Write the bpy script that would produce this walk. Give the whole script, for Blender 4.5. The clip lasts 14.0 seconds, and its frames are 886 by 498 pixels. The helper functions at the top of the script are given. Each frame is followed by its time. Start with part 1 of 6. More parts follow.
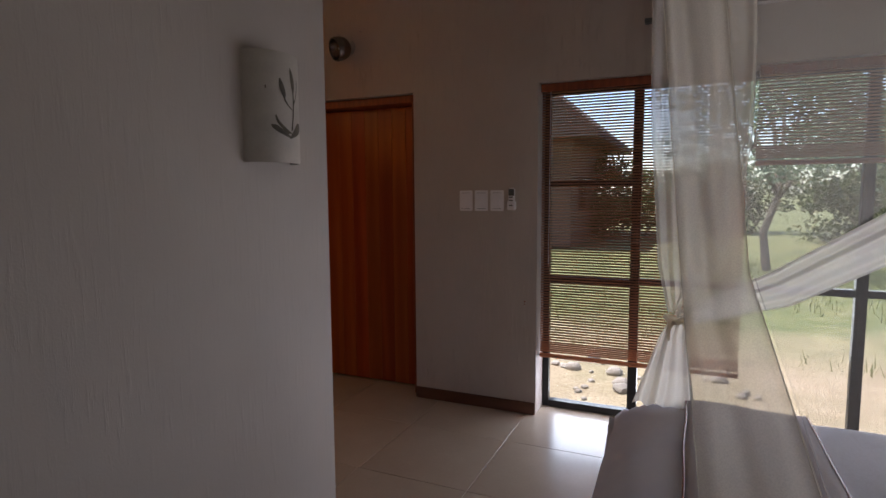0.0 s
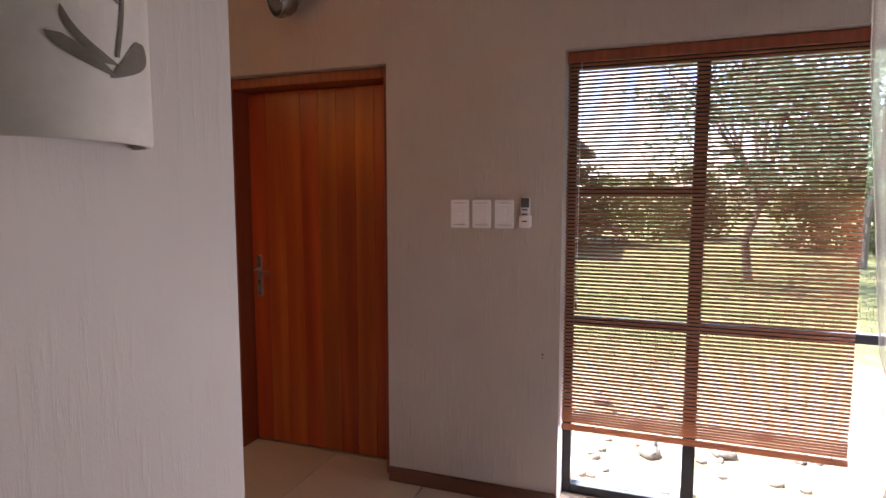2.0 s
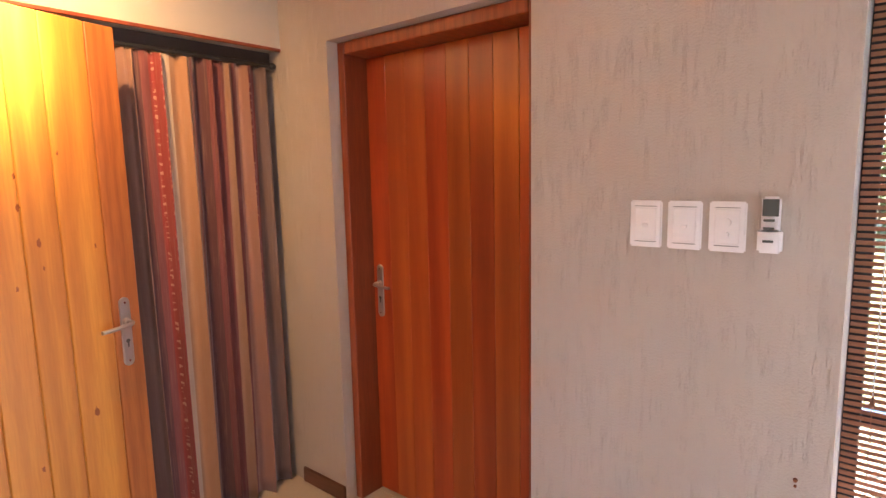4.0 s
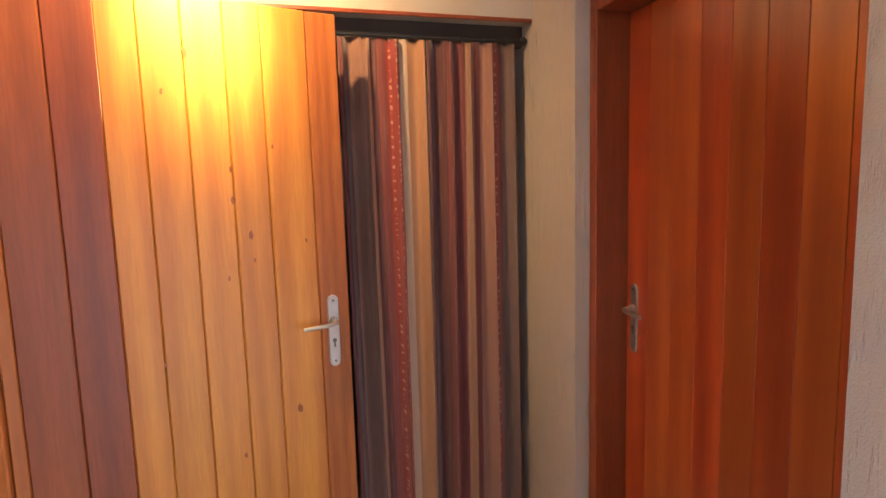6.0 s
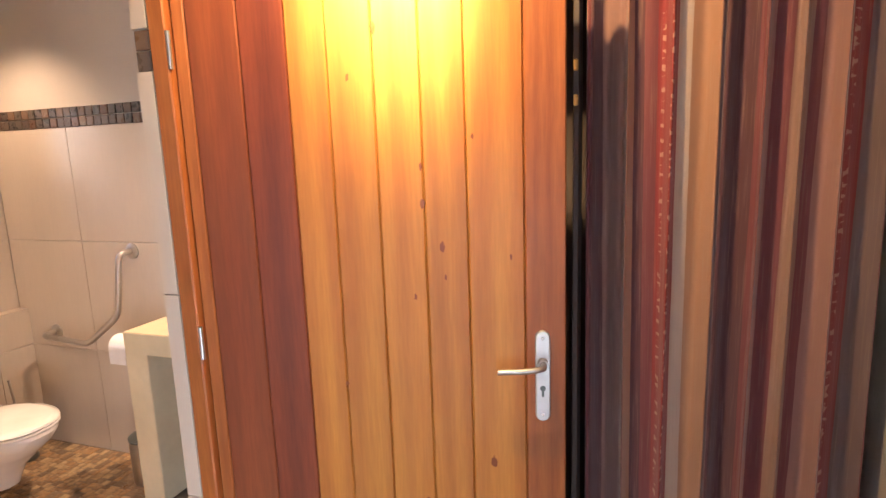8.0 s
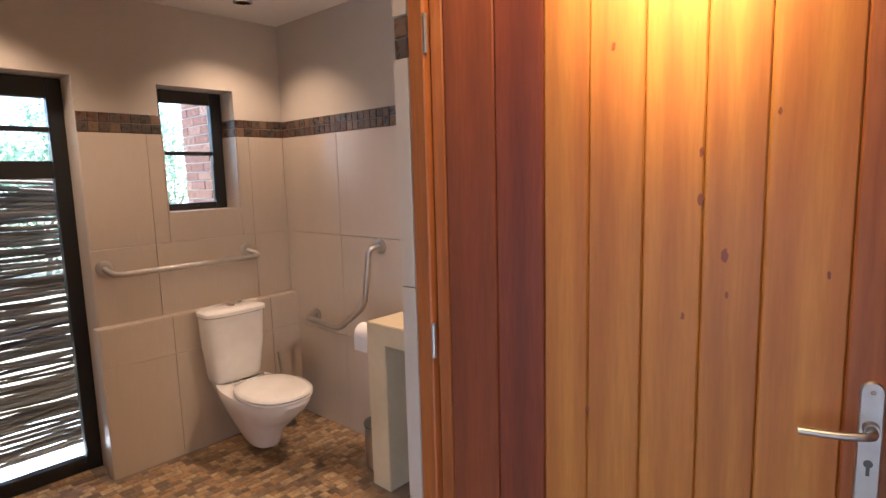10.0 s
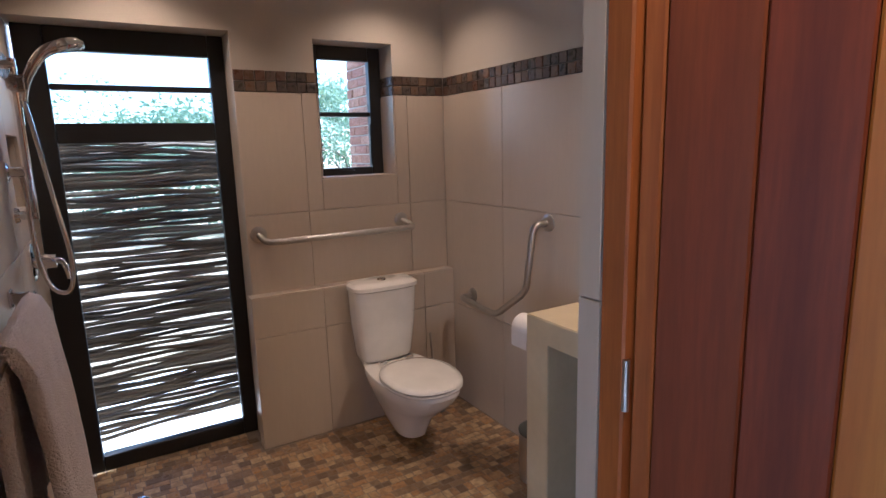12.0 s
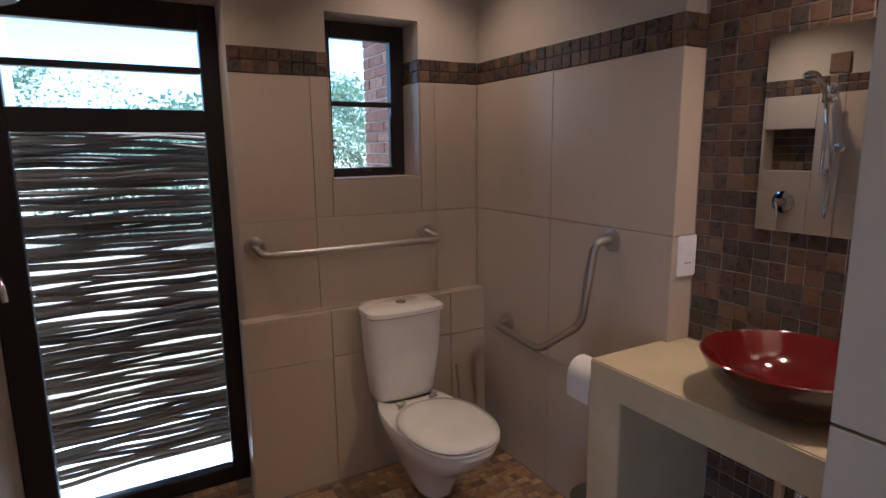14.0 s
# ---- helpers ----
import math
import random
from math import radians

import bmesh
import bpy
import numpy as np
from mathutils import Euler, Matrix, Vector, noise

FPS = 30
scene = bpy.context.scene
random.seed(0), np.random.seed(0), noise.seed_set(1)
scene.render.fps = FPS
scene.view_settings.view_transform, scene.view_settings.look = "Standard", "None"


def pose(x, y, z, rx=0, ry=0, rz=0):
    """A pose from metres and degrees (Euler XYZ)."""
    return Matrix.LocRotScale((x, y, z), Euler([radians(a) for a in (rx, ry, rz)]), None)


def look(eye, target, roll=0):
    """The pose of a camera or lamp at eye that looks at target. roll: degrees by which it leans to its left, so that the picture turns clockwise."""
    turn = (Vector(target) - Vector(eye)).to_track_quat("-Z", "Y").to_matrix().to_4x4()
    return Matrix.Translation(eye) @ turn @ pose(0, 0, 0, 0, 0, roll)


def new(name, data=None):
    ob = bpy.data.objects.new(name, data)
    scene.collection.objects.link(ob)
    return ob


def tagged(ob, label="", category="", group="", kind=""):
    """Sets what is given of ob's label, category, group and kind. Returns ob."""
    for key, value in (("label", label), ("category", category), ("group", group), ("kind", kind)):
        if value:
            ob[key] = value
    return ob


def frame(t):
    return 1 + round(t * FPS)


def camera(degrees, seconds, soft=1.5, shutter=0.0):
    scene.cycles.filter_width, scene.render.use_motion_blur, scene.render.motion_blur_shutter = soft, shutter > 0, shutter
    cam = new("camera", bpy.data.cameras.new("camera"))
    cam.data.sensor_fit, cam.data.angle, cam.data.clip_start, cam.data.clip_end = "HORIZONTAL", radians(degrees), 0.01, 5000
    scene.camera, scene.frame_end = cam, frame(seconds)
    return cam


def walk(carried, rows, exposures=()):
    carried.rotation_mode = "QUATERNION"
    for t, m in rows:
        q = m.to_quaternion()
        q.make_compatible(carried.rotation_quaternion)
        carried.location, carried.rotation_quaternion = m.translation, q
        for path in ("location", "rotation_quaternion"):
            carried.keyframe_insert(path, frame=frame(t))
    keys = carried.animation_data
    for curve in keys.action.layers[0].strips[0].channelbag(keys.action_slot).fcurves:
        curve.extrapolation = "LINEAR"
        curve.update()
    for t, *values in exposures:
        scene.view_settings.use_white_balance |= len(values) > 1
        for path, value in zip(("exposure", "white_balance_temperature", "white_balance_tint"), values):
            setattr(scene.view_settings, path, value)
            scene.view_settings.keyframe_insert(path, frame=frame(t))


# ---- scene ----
cam = camera(76.4, 14.0)
PATH = [
    (0, (0.401, -0.004, 1.421), (-0.408, 1.815, 1.224), -0.4),
    (0.5, (0.236, 0.188, 1.447), (-0.494, 2.039, 1.25), -0.3),
    (1, (0.124, 0.406, 1.444), (-0.575, 2.27, 1.254), -0.3),
    (1.5, (-0.001, 0.654, 1.46), (-0.696, 2.519, 1.27), -0.2),
    (2, (-0.148, 0.902, 1.453), (-0.813, 2.779, 1.267), 0.0),
    (2.5, (-0.222, 1.162, 1.51), (-0.901, 3.031, 1.29), -0.3),
    (3, (-0.308, 1.418, 1.506), (-1.071, 3.252, 1.272), -0.5),
    (3.5, (-0.368, 1.624, 1.519), (-1.317, 3.366, 1.265), -1.0),
    (4, (-0.383, 1.832, 1.525), (-1.65, 3.355, 1.259), -1.2),
    (4.2, (-0.416, 1.853, 1.522), (-1.756, 3.314, 1.257), -1.1),
    (6.5, (-0.656, 2.56, 1.485), (-2.62, 2.861, 1.251), -1.8),
    (7, (-0.798, 2.633, 1.516), (-2.78, 2.681, 1.255), -1.8),
    (7.5, (-0.985, 2.767, 1.582), (-2.922, 2.412, 1.235), -1.9),
    (8, (-1.09, 2.813, 1.575), (-2.952, 2.166, 1.237), -2.0),
    (8.5, (-1.133, 2.826, 1.563), (-2.907, 1.962, 1.234), -2.1),
    (9, (-1.145, 2.788, 1.545), (-2.823, 1.747, 1.228), -2.0),
    (9.2, (-1.156, 2.772, 1.53), (-2.795, 1.665, 1.229), -1.8),
    (11.3, (-1.432, 2.467, 1.508), (-2.551, 0.844, 1.174), -1.8),
    (11.5, (-1.469, 2.434, 1.513), (-2.53, 0.778, 1.15), -1.7),
    (12, (-1.542, 2.321, 1.492), (-2.546, 0.629, 1.131), -1.6),
    (12.5, (-1.56, 2.193, 1.504), (-2.551, 0.494, 1.139), -1.4),
    (13, (-1.61, 2.082, 1.486), (-2.582, 0.371, 1.13), -1.2),
    (13.5, (-1.656, 1.963, 1.488), (-2.63, 0.253, 1.129), -0.9),
    (14, (-1.718, 1.848, 1.465), (-2.688, 0.133, 1.117), -0.7),
]
# the clip's camera brightens towards the passage and darkens again in the bathroom doorway
EXPOSURES = [(0.0, 1.25, 6350, 24), (1.5, 2.15, 6450, 28), (3.0, 3.3, 6600, 30), (4.2, 4.15, 6250, 23), (6.5, 3.8, 6000, 17), (7.5, 4.1, 5600, 15), (9.0, 3.45, 5450, 13), (11.3, 2.8, 4750, 16), (12.5, 2.2, 4700, 13), (14.0, 1.9, 4700, 13)]
walk(cam, [(t, look(eye, target, roll)) for t, eye, target, roll in PATH], EXPOSURES)

# ---- light and exposure ----
world = bpy.data.worlds.new("sky")
scene.world = world
world.use_nodes = True
sky = world.node_tree.nodes.new("ShaderNodeTexSky")
sky.sky_type, sky.sun_disc = "NISHITA", False
sky.sun_elevation, sky.sun_rotation = radians(68), radians(262)
back = world.node_tree.nodes["Background"]
back.inputs["Strength"].default_value = 0.15
world.node_tree.links.new(sky.outputs[0], back.inputs["Color"])


def lamp(name, kind, at, target, power, colour, **more):
    data = bpy.data.lights.new(name, kind)
    data.energy, data.color = power, colour
    if "size" in more:
        data.shadow_soft_size = more["size"]
    if "angle" in more:
        data.angle = more["angle"]
    if "wide" in more:
        data.shape, data.size, data.size_y = "RECTANGLE", more["wide"], more["high"]
    if "cone" in more:
        data.spot_size, data.spot_blend = radians(more["cone"]), more["blend"]
    ob = new(name, data)
    ob.matrix_world = look(at, target)
    return ob


# the sun stands in the west, so that its beam passes along the glazing
SUN_AT = Vector((math.cos(radians(68)) * math.sin(radians(262)), math.cos(radians(68)) * math.cos(radians(262)), math.sin(radians(68))))
lamp("sun", "SUN", SUN_AT * 40, (0, 0, 0), 5.0, (1.0, 0.95, 0.86), angle=radians(0.55))
# area lamps added to boost daylight: open half of the glazing, gap below the blind
lamp("window_fill", "AREA", (1.80, 3.70, 0.90), (1.60, 2.2, 0.0), 12.0, (0.90, 0.95, 1.0), wide=2.3, high=1.2)
lamp("window_gap_fill", "AREA", (0.08, 3.69, 0.20), (0.10, 2.9, 0.0), 3.0, (0.86, 0.93, 1.0), wide=1.0, high=0.28)
# the lit ceiling spot of the passage, turned on the open pine door
SPOT_AT = (-2.03, 2.33, 2.40)
lamp("spot_beam", "SPOT", SPOT_AT, (-2.39, 2.24, 2.06), 7.0, (1.0, 0.60, 0.23), size=0.025, cone=172, blend=1.0)
lamp("spot_core", "SPOT", SPOT_AT, (-2.39, 2.25, 2.02), 26.0, (1.0, 0.62, 0.25), size=0.025, cone=50, blend=1.0)
# warm downlights over the wash stand, the toilet and the shower
DOWNLIGHTS = ((-3.05, 1.40), (-2.84, -0.15), (-1.70, -0.15))
for (dx, dy), power in zip(DOWNLIGHTS, (13.0, 4.0, 6.0)):
    lamp("downlight_beam", "SPOT", (dx, dy, 2.405), (dx, dy, 0), power, (1.0, 0.64, 0.35), size=0.03, cone=120, blend=0.8)

# ---- helpers for building ----


def box(bm, x0, x1, y0, y1, z0, z1, bevel=0.0, seg=1, m=None):
    t = Matrix.Translation(((x0 + x1) / 2, (y0 + y1) / 2, (z0 + z1) / 2)) @ Matrix.Diagonal((abs(x1 - x0), abs(y1 - y0), abs(z1 - z0), 1))
    made = bmesh.ops.create_cube(bm, size=1, matrix=(m @ t) if m else t)["verts"]
    if bevel:
        edges = list({e for v in made for e in v.link_edges})
        bmesh.ops.bevel(bm, geom=edges, offset=bevel, segments=seg, affect="EDGES", clamp_overlap=True)
    return bm


def cyl(bm, a, b, r, r2=None, n=16, caps=True):
    a, b = Vector(a), Vector(b)
    d = b - a
    q = d.to_track_quat("Z", "Y").to_matrix().to_4x4()
    bmesh.ops.create_cone(bm, cap_ends=caps, segments=n, radius1=r, radius2=r if r2 is None else r2, depth=d.length, matrix=Matrix.Translation((a + b) / 2) @ q)
    return bm


def tube(bm, pts, r, n=10):
    """A bent tube through the points, with one ring at each."""
    pts = [Vector(p) for p in pts]
    rings, up = [], None
    for i, p in enumerate(pts):
        d = (pts[min(i + 1, len(pts) - 1)] - pts[max(i - 1, 0)]).normalized()
        if up is None:
            up = d.orthogonal().normalized()
        up = (up - d * up.dot(d)).normalized()
        side = d.cross(up)
        rad = r(i / (len(pts) - 1)) if callable(r) else r
        rings.append([bm.verts.new(p + (up * math.cos(k * 2 * math.pi / n) + side * math.sin(k * 2 * math.pi / n)) * rad) for k in range(n)])
    for a, b in zip(rings, rings[1:]):
        for k in range(n):
            bm.faces.new((a[k], a[(k + 1) % n], b[(k + 1) % n], b[k]))
    bm.faces.new(list(reversed(rings[0])))
    bm.faces.new(rings[-1])
    return bm


def bend(pts, radius=0.04, n=6):
    """Rounds the inner corners of a line of points."""
    pts = [Vector(p) for p in pts]
    out = [pts[0]]
    for a, b, c in zip(pts, pts[1:], pts[2:]):
        ra, rc = min(radius, (a - b).length / 2.2), min(radius, (c - b).length / 2.2)
        p, q = b + (a - b).normalized() * ra, b + (c - b).normalized() * rc
        for i in range(n + 1):
            u = i / n
            out.append(p * (1 - u) ** 2 + b * 2 * u * (1 - u) + q * u ** 2)
    out.append(pts[-1])
    return out


def lathe(bm, prof, n=32, sx=1.0, sy=1.0, at=(0, 0, 0), first=True, last=True):
    """A turned body from (radius, z) pairs."""
    rings = []
    for r, z in prof:
        rings.append([bm.verts.new((at[0] + sx * r * math.cos(k * 2 * math.pi / n), at[1] + sy * r * math.sin(k * 2 * math.pi / n), at[2] + z)) for k in range(n)])
    for a, b in zip(rings, rings[1:]):
        for k in range(n):
            bm.faces.new((a[k], a[(k + 1) % n], b[(k + 1) % n], b[k]))
    if first:
        bm.faces.new(list(reversed(rings[0])))
    if last:
        bm.faces.new(rings[-1])
    return bm


def rings_to(bm, rings, close=True):
    rr = [[bm.verts.new(p) for p in ring] for ring in rings]
    n = len(rr[0])
    for a, b in zip(rr, rr[1:]):
        for k in range(n if close else n - 1):
            bm.faces.new((a[k], a[(k + 1) % n], b[(k + 1) % n], b[k]))
    if close:
        bm.faces.new(list(reversed(rr[0])))
        bm.faces.new(rr[-1])
    return bm


def mesh_of(name, bm, material, smooth=False, angle=None):
    me = bpy.data.meshes.new(name)
    bmesh.ops.recalc_face_normals(bm, faces=bm.faces)
    bm.to_mesh(me)
    bm.free()
    me.materials.append(material)
    if smooth:
        me.shade_smooth()
        if angle:
            me.set_sharp_from_angle(angle=radians(angle))
    return me


def part(name, bm, material, parent=None, label="", smooth=False, angle=40):
    ob = new(name, mesh_of(name, bm, material, smooth, angle))
    ob.parent = parent
    if label:
        tagged(ob, label)
    return ob


def thing(name, label, category, at=(0, 0, 0), rz=0.0, group="", kind=""):
    ob = new(name)
    ob.empty_display_size = 0.1
    ob.matrix_world = pose(*at, 0, 0, rz)
    return tagged(ob, label, category, group, kind)


def structure(name, bm, material, label, category, smooth=False):
    return tagged(part(name, bm, material, None, "", smooth), label, category, kind="structure")


# ---- materials ----


def node_mat(name):
    m = bpy.data.materials.new(name)
    m.use_nodes = True
    nt = m.node_tree
    return m, nt, nt.nodes["Principled BSDF"]


def add(nt, kind, **values):
    n = nt.nodes.new(kind)
    for k, v in values.items():
        n.inputs[k].default_value = v
    return n


def mixcol(nt, fac, a, b, blend="MIX"):
    n = nt.nodes.new("ShaderNodeMix")
    n.data_type, n.blend_type = "RGBA", blend
    for sock, v in ((n.inputs["Factor"], fac), (n.inputs["A"], a), (n.inputs["B"], b)):
        if hasattr(v, "links"):
            nt.links.new(v, sock)
        else:
            sock.default_value = v if not isinstance(v, tuple) else (*v[:3], 1)
    return n.outputs["Result"]


def coords(nt, scale=(1, 1, 1), source="Object"):
    c = nt.nodes.new("ShaderNodeTexCoord")
    mp = nt.nodes.new("ShaderNodeMapping")
    mp.inputs["Scale"].default_value = scale
    nt.links.new(c.outputs[source], mp.inputs["Vector"])
    return mp.outputs["Vector"]


def noise_of(nt, vec, scale, detail=4.0, rough=0.55, lo=0.35, hi=0.65):
    n = add(nt, "ShaderNodeTexNoise", Scale=scale, Detail=detail, Roughness=rough)
    nt.links.new(vec, n.inputs["Vector"])
    r = nt.nodes.new("ShaderNodeMapRange")
    r.inputs["From Min"].default_value, r.inputs["From Max"].default_value = lo, hi
    nt.links.new(n.outputs["Fac"], r.inputs["Value"])
    return r.outputs["Result"]


def bumped(nt, bsdf, height, strength, distance):
    b = add(nt, "ShaderNodeBump", Strength=strength, Distance=distance)
    nt.links.new(height, b.inputs["Height"])
    nt.links.new(b.outputs["Normal"], bsdf.inputs["Normal"])


def tinted(nt, col, amount):
    """Lightens or darkens a colour by the object's own random number."""
    info = nt.nodes.new("ShaderNodeObjectInfo")
    r = nt.nodes.new("ShaderNodeMapRange")
    r.inputs["To Min"].default_value, r.inputs["To Max"].default_value = 1 - amount, 1 + amount
    nt.links.new(info.outputs["Random"], r.inputs["Value"])
    h = nt.nodes.new("ShaderNodeHueSaturation")
    nt.links.new(r.outputs["Result"], h.inputs["Value"])
    nt.links.new(col, h.inputs["Color"])
    return h.outputs["Color"]


def surface(name, a, b, rough=0.5, scale=6.0, stretch=(1, 1, 1), fine=90.0, bump=0.15, depth=0.002, metal=0.0, coat=0.0, vary=0.0, fine_mix=0.25, spec=0.5):
    """Two tones in large patches, a finer grain over them, and fine relief."""
    m, nt, p = node_mat(name)
    v = coords(nt, stretch)
    big, small = noise_of(nt, v, scale), noise_of(nt, v, fine, 3.0)
    col = mixcol(nt, big, a, b)
    dark = tuple(c * 0.72 for c in a)
    k = nt.nodes.new("ShaderNodeMath")
    k.operation = "MULTIPLY"
    k.inputs[1].default_value = fine_mix
    nt.links.new(small, k.inputs[0])
    col = mixcol(nt, k.outputs[0], col, dark)
    if vary:
        col = tinted(nt, col, vary)
    nt.links.new(col, p.inputs["Base Color"])
    rr = nt.nodes.new("ShaderNodeMapRange")
    rr.inputs["To Min"].default_value, rr.inputs["To Max"].default_value = rough * 0.85, min(1.0, rough * 1.15)
    nt.links.new(big, rr.inputs["Value"])
    nt.links.new(rr.outputs["Result"], p.inputs["Roughness"])
    p.inputs["Metallic"].default_value, p.inputs["Coat Weight"].default_value = metal, coat
    p.inputs["Specular IOR Level"].default_value = spec
    if bump:
        bumped(nt, p, small, bump, depth)
    return m


def wood(name, a, b, c, rough=0.35, coat=0.3, vary=0.2, along=2, figure=7.0, fine_mix=0.3):
    """Long grain along one axis, growth figure and pores."""
    m, nt, p = node_mat(name)
    st = [1.0, 1.0, 1.0]
    st[along] = 0.07
    v = coords(nt, tuple(st))
    info = nt.nodes.new("ShaderNodeObjectInfo")
    shift = nt.nodes.new("ShaderNodeVectorMath")
    shift.operation = "ADD"
    mul = nt.nodes.new("ShaderNodeMath")
    mul.operation = "MULTIPLY"
    mul.inputs[1].default_value = 37.0
    nt.links.new(info.outputs["Random"], mul.inputs[0])
    nt.links.new(v, shift.inputs[0])
    nt.links.new(mul.outputs[0], shift.inputs[1])
    v = shift.outputs[0]
    w = add(nt, "ShaderNodeTexWave", Scale=figure, Distortion=7.0, Detail=3.0)
    w.inputs["Detail Scale"].default_value = 1.2
    nt.links.new(v, w.inputs["Vector"])
    big, fine = noise_of(nt, v, 14.0), noise_of(nt, v, 130.0, 4.0)
    col = mixcol(nt, big, a, b)
    k = nt.nodes.new("ShaderNodeMath")
    k.operation = "MULTIPLY"
    k.inputs[1].default_value = 0.45
    nt.links.new(w.outputs["Fac"], k.inputs[0])
    col = mixcol(nt, k.outputs[0], col, c)
    k2 = nt.nodes.new("ShaderNodeMath")
    k2.operation = "MULTIPLY"
    k2.inputs[1].default_value = fine_mix
    nt.links.new(fine, k2.inputs[0])
    col = mixcol(nt, k2.outputs[0], col, tuple(x * 0.6 for x in c))
    if vary:
        col = tinted(nt, col, vary)
    nt.links.new(col, p.inputs["Base Color"])
    p.inputs["Roughness"].default_value, p.inputs["Coat Weight"].default_value = rough, coat
    p.inputs["Coat Roughness"].default_value = 0.25
    bumped(nt, p, fine, 0.12, 0.001)
    return m


def plaster(name, a, b, depth=0.006, strength=0.45):
    """Brushed plaster: paint over upright trowel strokes and pits."""
    m, nt, p = node_mat(name)
    v = coords(nt, (1, 1, 0.12))
    strokes, coarse = noise_of(nt, v, 55.0, 5.0, 0.65, 0.50, 0.68), noise_of(nt, coords(nt), 9.0, 3.0)
    grit = noise_of(nt, coords(nt), 170.0, 2.0)
    blot = noise_of(nt, coords(nt), 1.6, 5.0)
    col = mixcol(nt, blot, a, b)
    k = nt.nodes.new("ShaderNodeMath")
    k.operation = "MULTIPLY"
    k.inputs[1].default_value = 0.05
    nt.links.new(strokes, k.inputs[0])
    col = mixcol(nt, k.outputs[0], col, tuple(x * 0.7 for x in a))
    nt.links.new(col, p.inputs["Base Color"])
    p.inputs["Roughness"].default_value = 0.62
    s = nt.nodes.new("ShaderNodeMath")
    s.operation = "MULTIPLY_ADD"
    s.inputs[1].default_value = 0.15
    nt.links.new(grit, s.inputs[0])
    mm = nt.nodes.new("ShaderNodeMath")
    mm.operation = "MULTIPLY"
    nt.links.new(strokes, mm.inputs[0])
    nt.links.new(coarse, mm.inputs[1])
    nt.links.new(mm.outputs[0], s.inputs[2])
    bumped(nt, p, s.outputs[0], strength, depth)
    return m


def speckled(name, stops, rough=0.35, island=True, bump=0.3):
    """Cut stone pieces: each one takes its own tone."""
    m, nt, p = node_mat(name)
    rnd = nt.nodes.new("ShaderNodeNewGeometry").outputs["Random Per Island"] if island else nt.nodes.new("ShaderNodeObjectInfo").outputs["Random"]
    ramp = nt.nodes.new("ShaderNodeValToRGB")
    ramp.color_ramp.interpolation = "CONSTANT"
    e = ramp.color_ramp.elements
    while len(e) < len(stops):
        e.new(0.5)
    for i, c in enumerate(stops):
        e[i].position, e[i].color = i / len(stops), (*c, 1)
    nt.links.new(rnd, ramp.inputs["Fac"])
    info, far, shift = nt.nodes.new("ShaderNodeObjectInfo"), nt.nodes.new("ShaderNodeMath"), nt.nodes.new("ShaderNodeVectorMath")
    far.operation, shift.operation = "MULTIPLY", "ADD"
    far.inputs[1].default_value = 37.0
    nt.links.new(info.outputs["Random"], far.inputs[0])
    nt.links.new(coords(nt), shift.inputs[0])
    nt.links.new(far.outputs[0], shift.inputs[1])
    v = shift.outputs[0]
    cloud, fine = noise_of(nt, v, 38.0, 4.0), noise_of(nt, v, 220.0, 3.0)
    k = nt.nodes.new("ShaderNodeMath")
    k.operation = "MULTIPLY"
    k.inputs[1].default_value = 0.55
    nt.links.new(cloud, k.inputs[0])
    col = mixcol(nt, k.outputs[0], ramp.outputs["Color"], (0.12, 0.078, 0.05))
    nt.links.new(col, p.inputs["Base Color"])
    rr = nt.nodes.new("ShaderNodeMapRange")
    rr.inputs["To Min"].default_value, rr.inputs["To Max"].default_value = rough * 0.7, rough * 1.4
    nt.links.new(cloud, rr.inputs["Value"])
    nt.links.new(rr.outputs["Result"], p.inputs["Roughness"])
    bumped(nt, p, fine, bump, 0.0015)
    return m


def plain(name, col, rough=0.4, metal=0.0, coat=0.0, glow=0.0):
    return surface(name, col, tuple(min(1, c * 1.08) for c in col), rough, 9.0, fine=160.0, bump=0.0 if metal else 0.03, depth=0.0006, metal=metal, coat=coat, fine_mix=0.06)


def glass_mat(name, tint=(0.93, 0.97, 0.96)):
    m, nt, p = node_mat(name)
    out = nt.nodes["Material Output"]
    t, g = add(nt, "ShaderNodeBsdfTransparent", Color=(*tint, 1)), add(nt, "ShaderNodeBsdfGlossy", Roughness=0.02)
    f = add(nt, "ShaderNodeFresnel", IOR=1.45)
    mx = nt.nodes.new("ShaderNodeMixShader")
    nt.links.new(f.outputs[0], mx.inputs[0])
    nt.links.new(t.outputs[0], mx.inputs[1])
    nt.links.new(g.outputs[0], mx.inputs[2])
    nt.links.new(mx.outputs[0], out.inputs["Surface"])
    return m


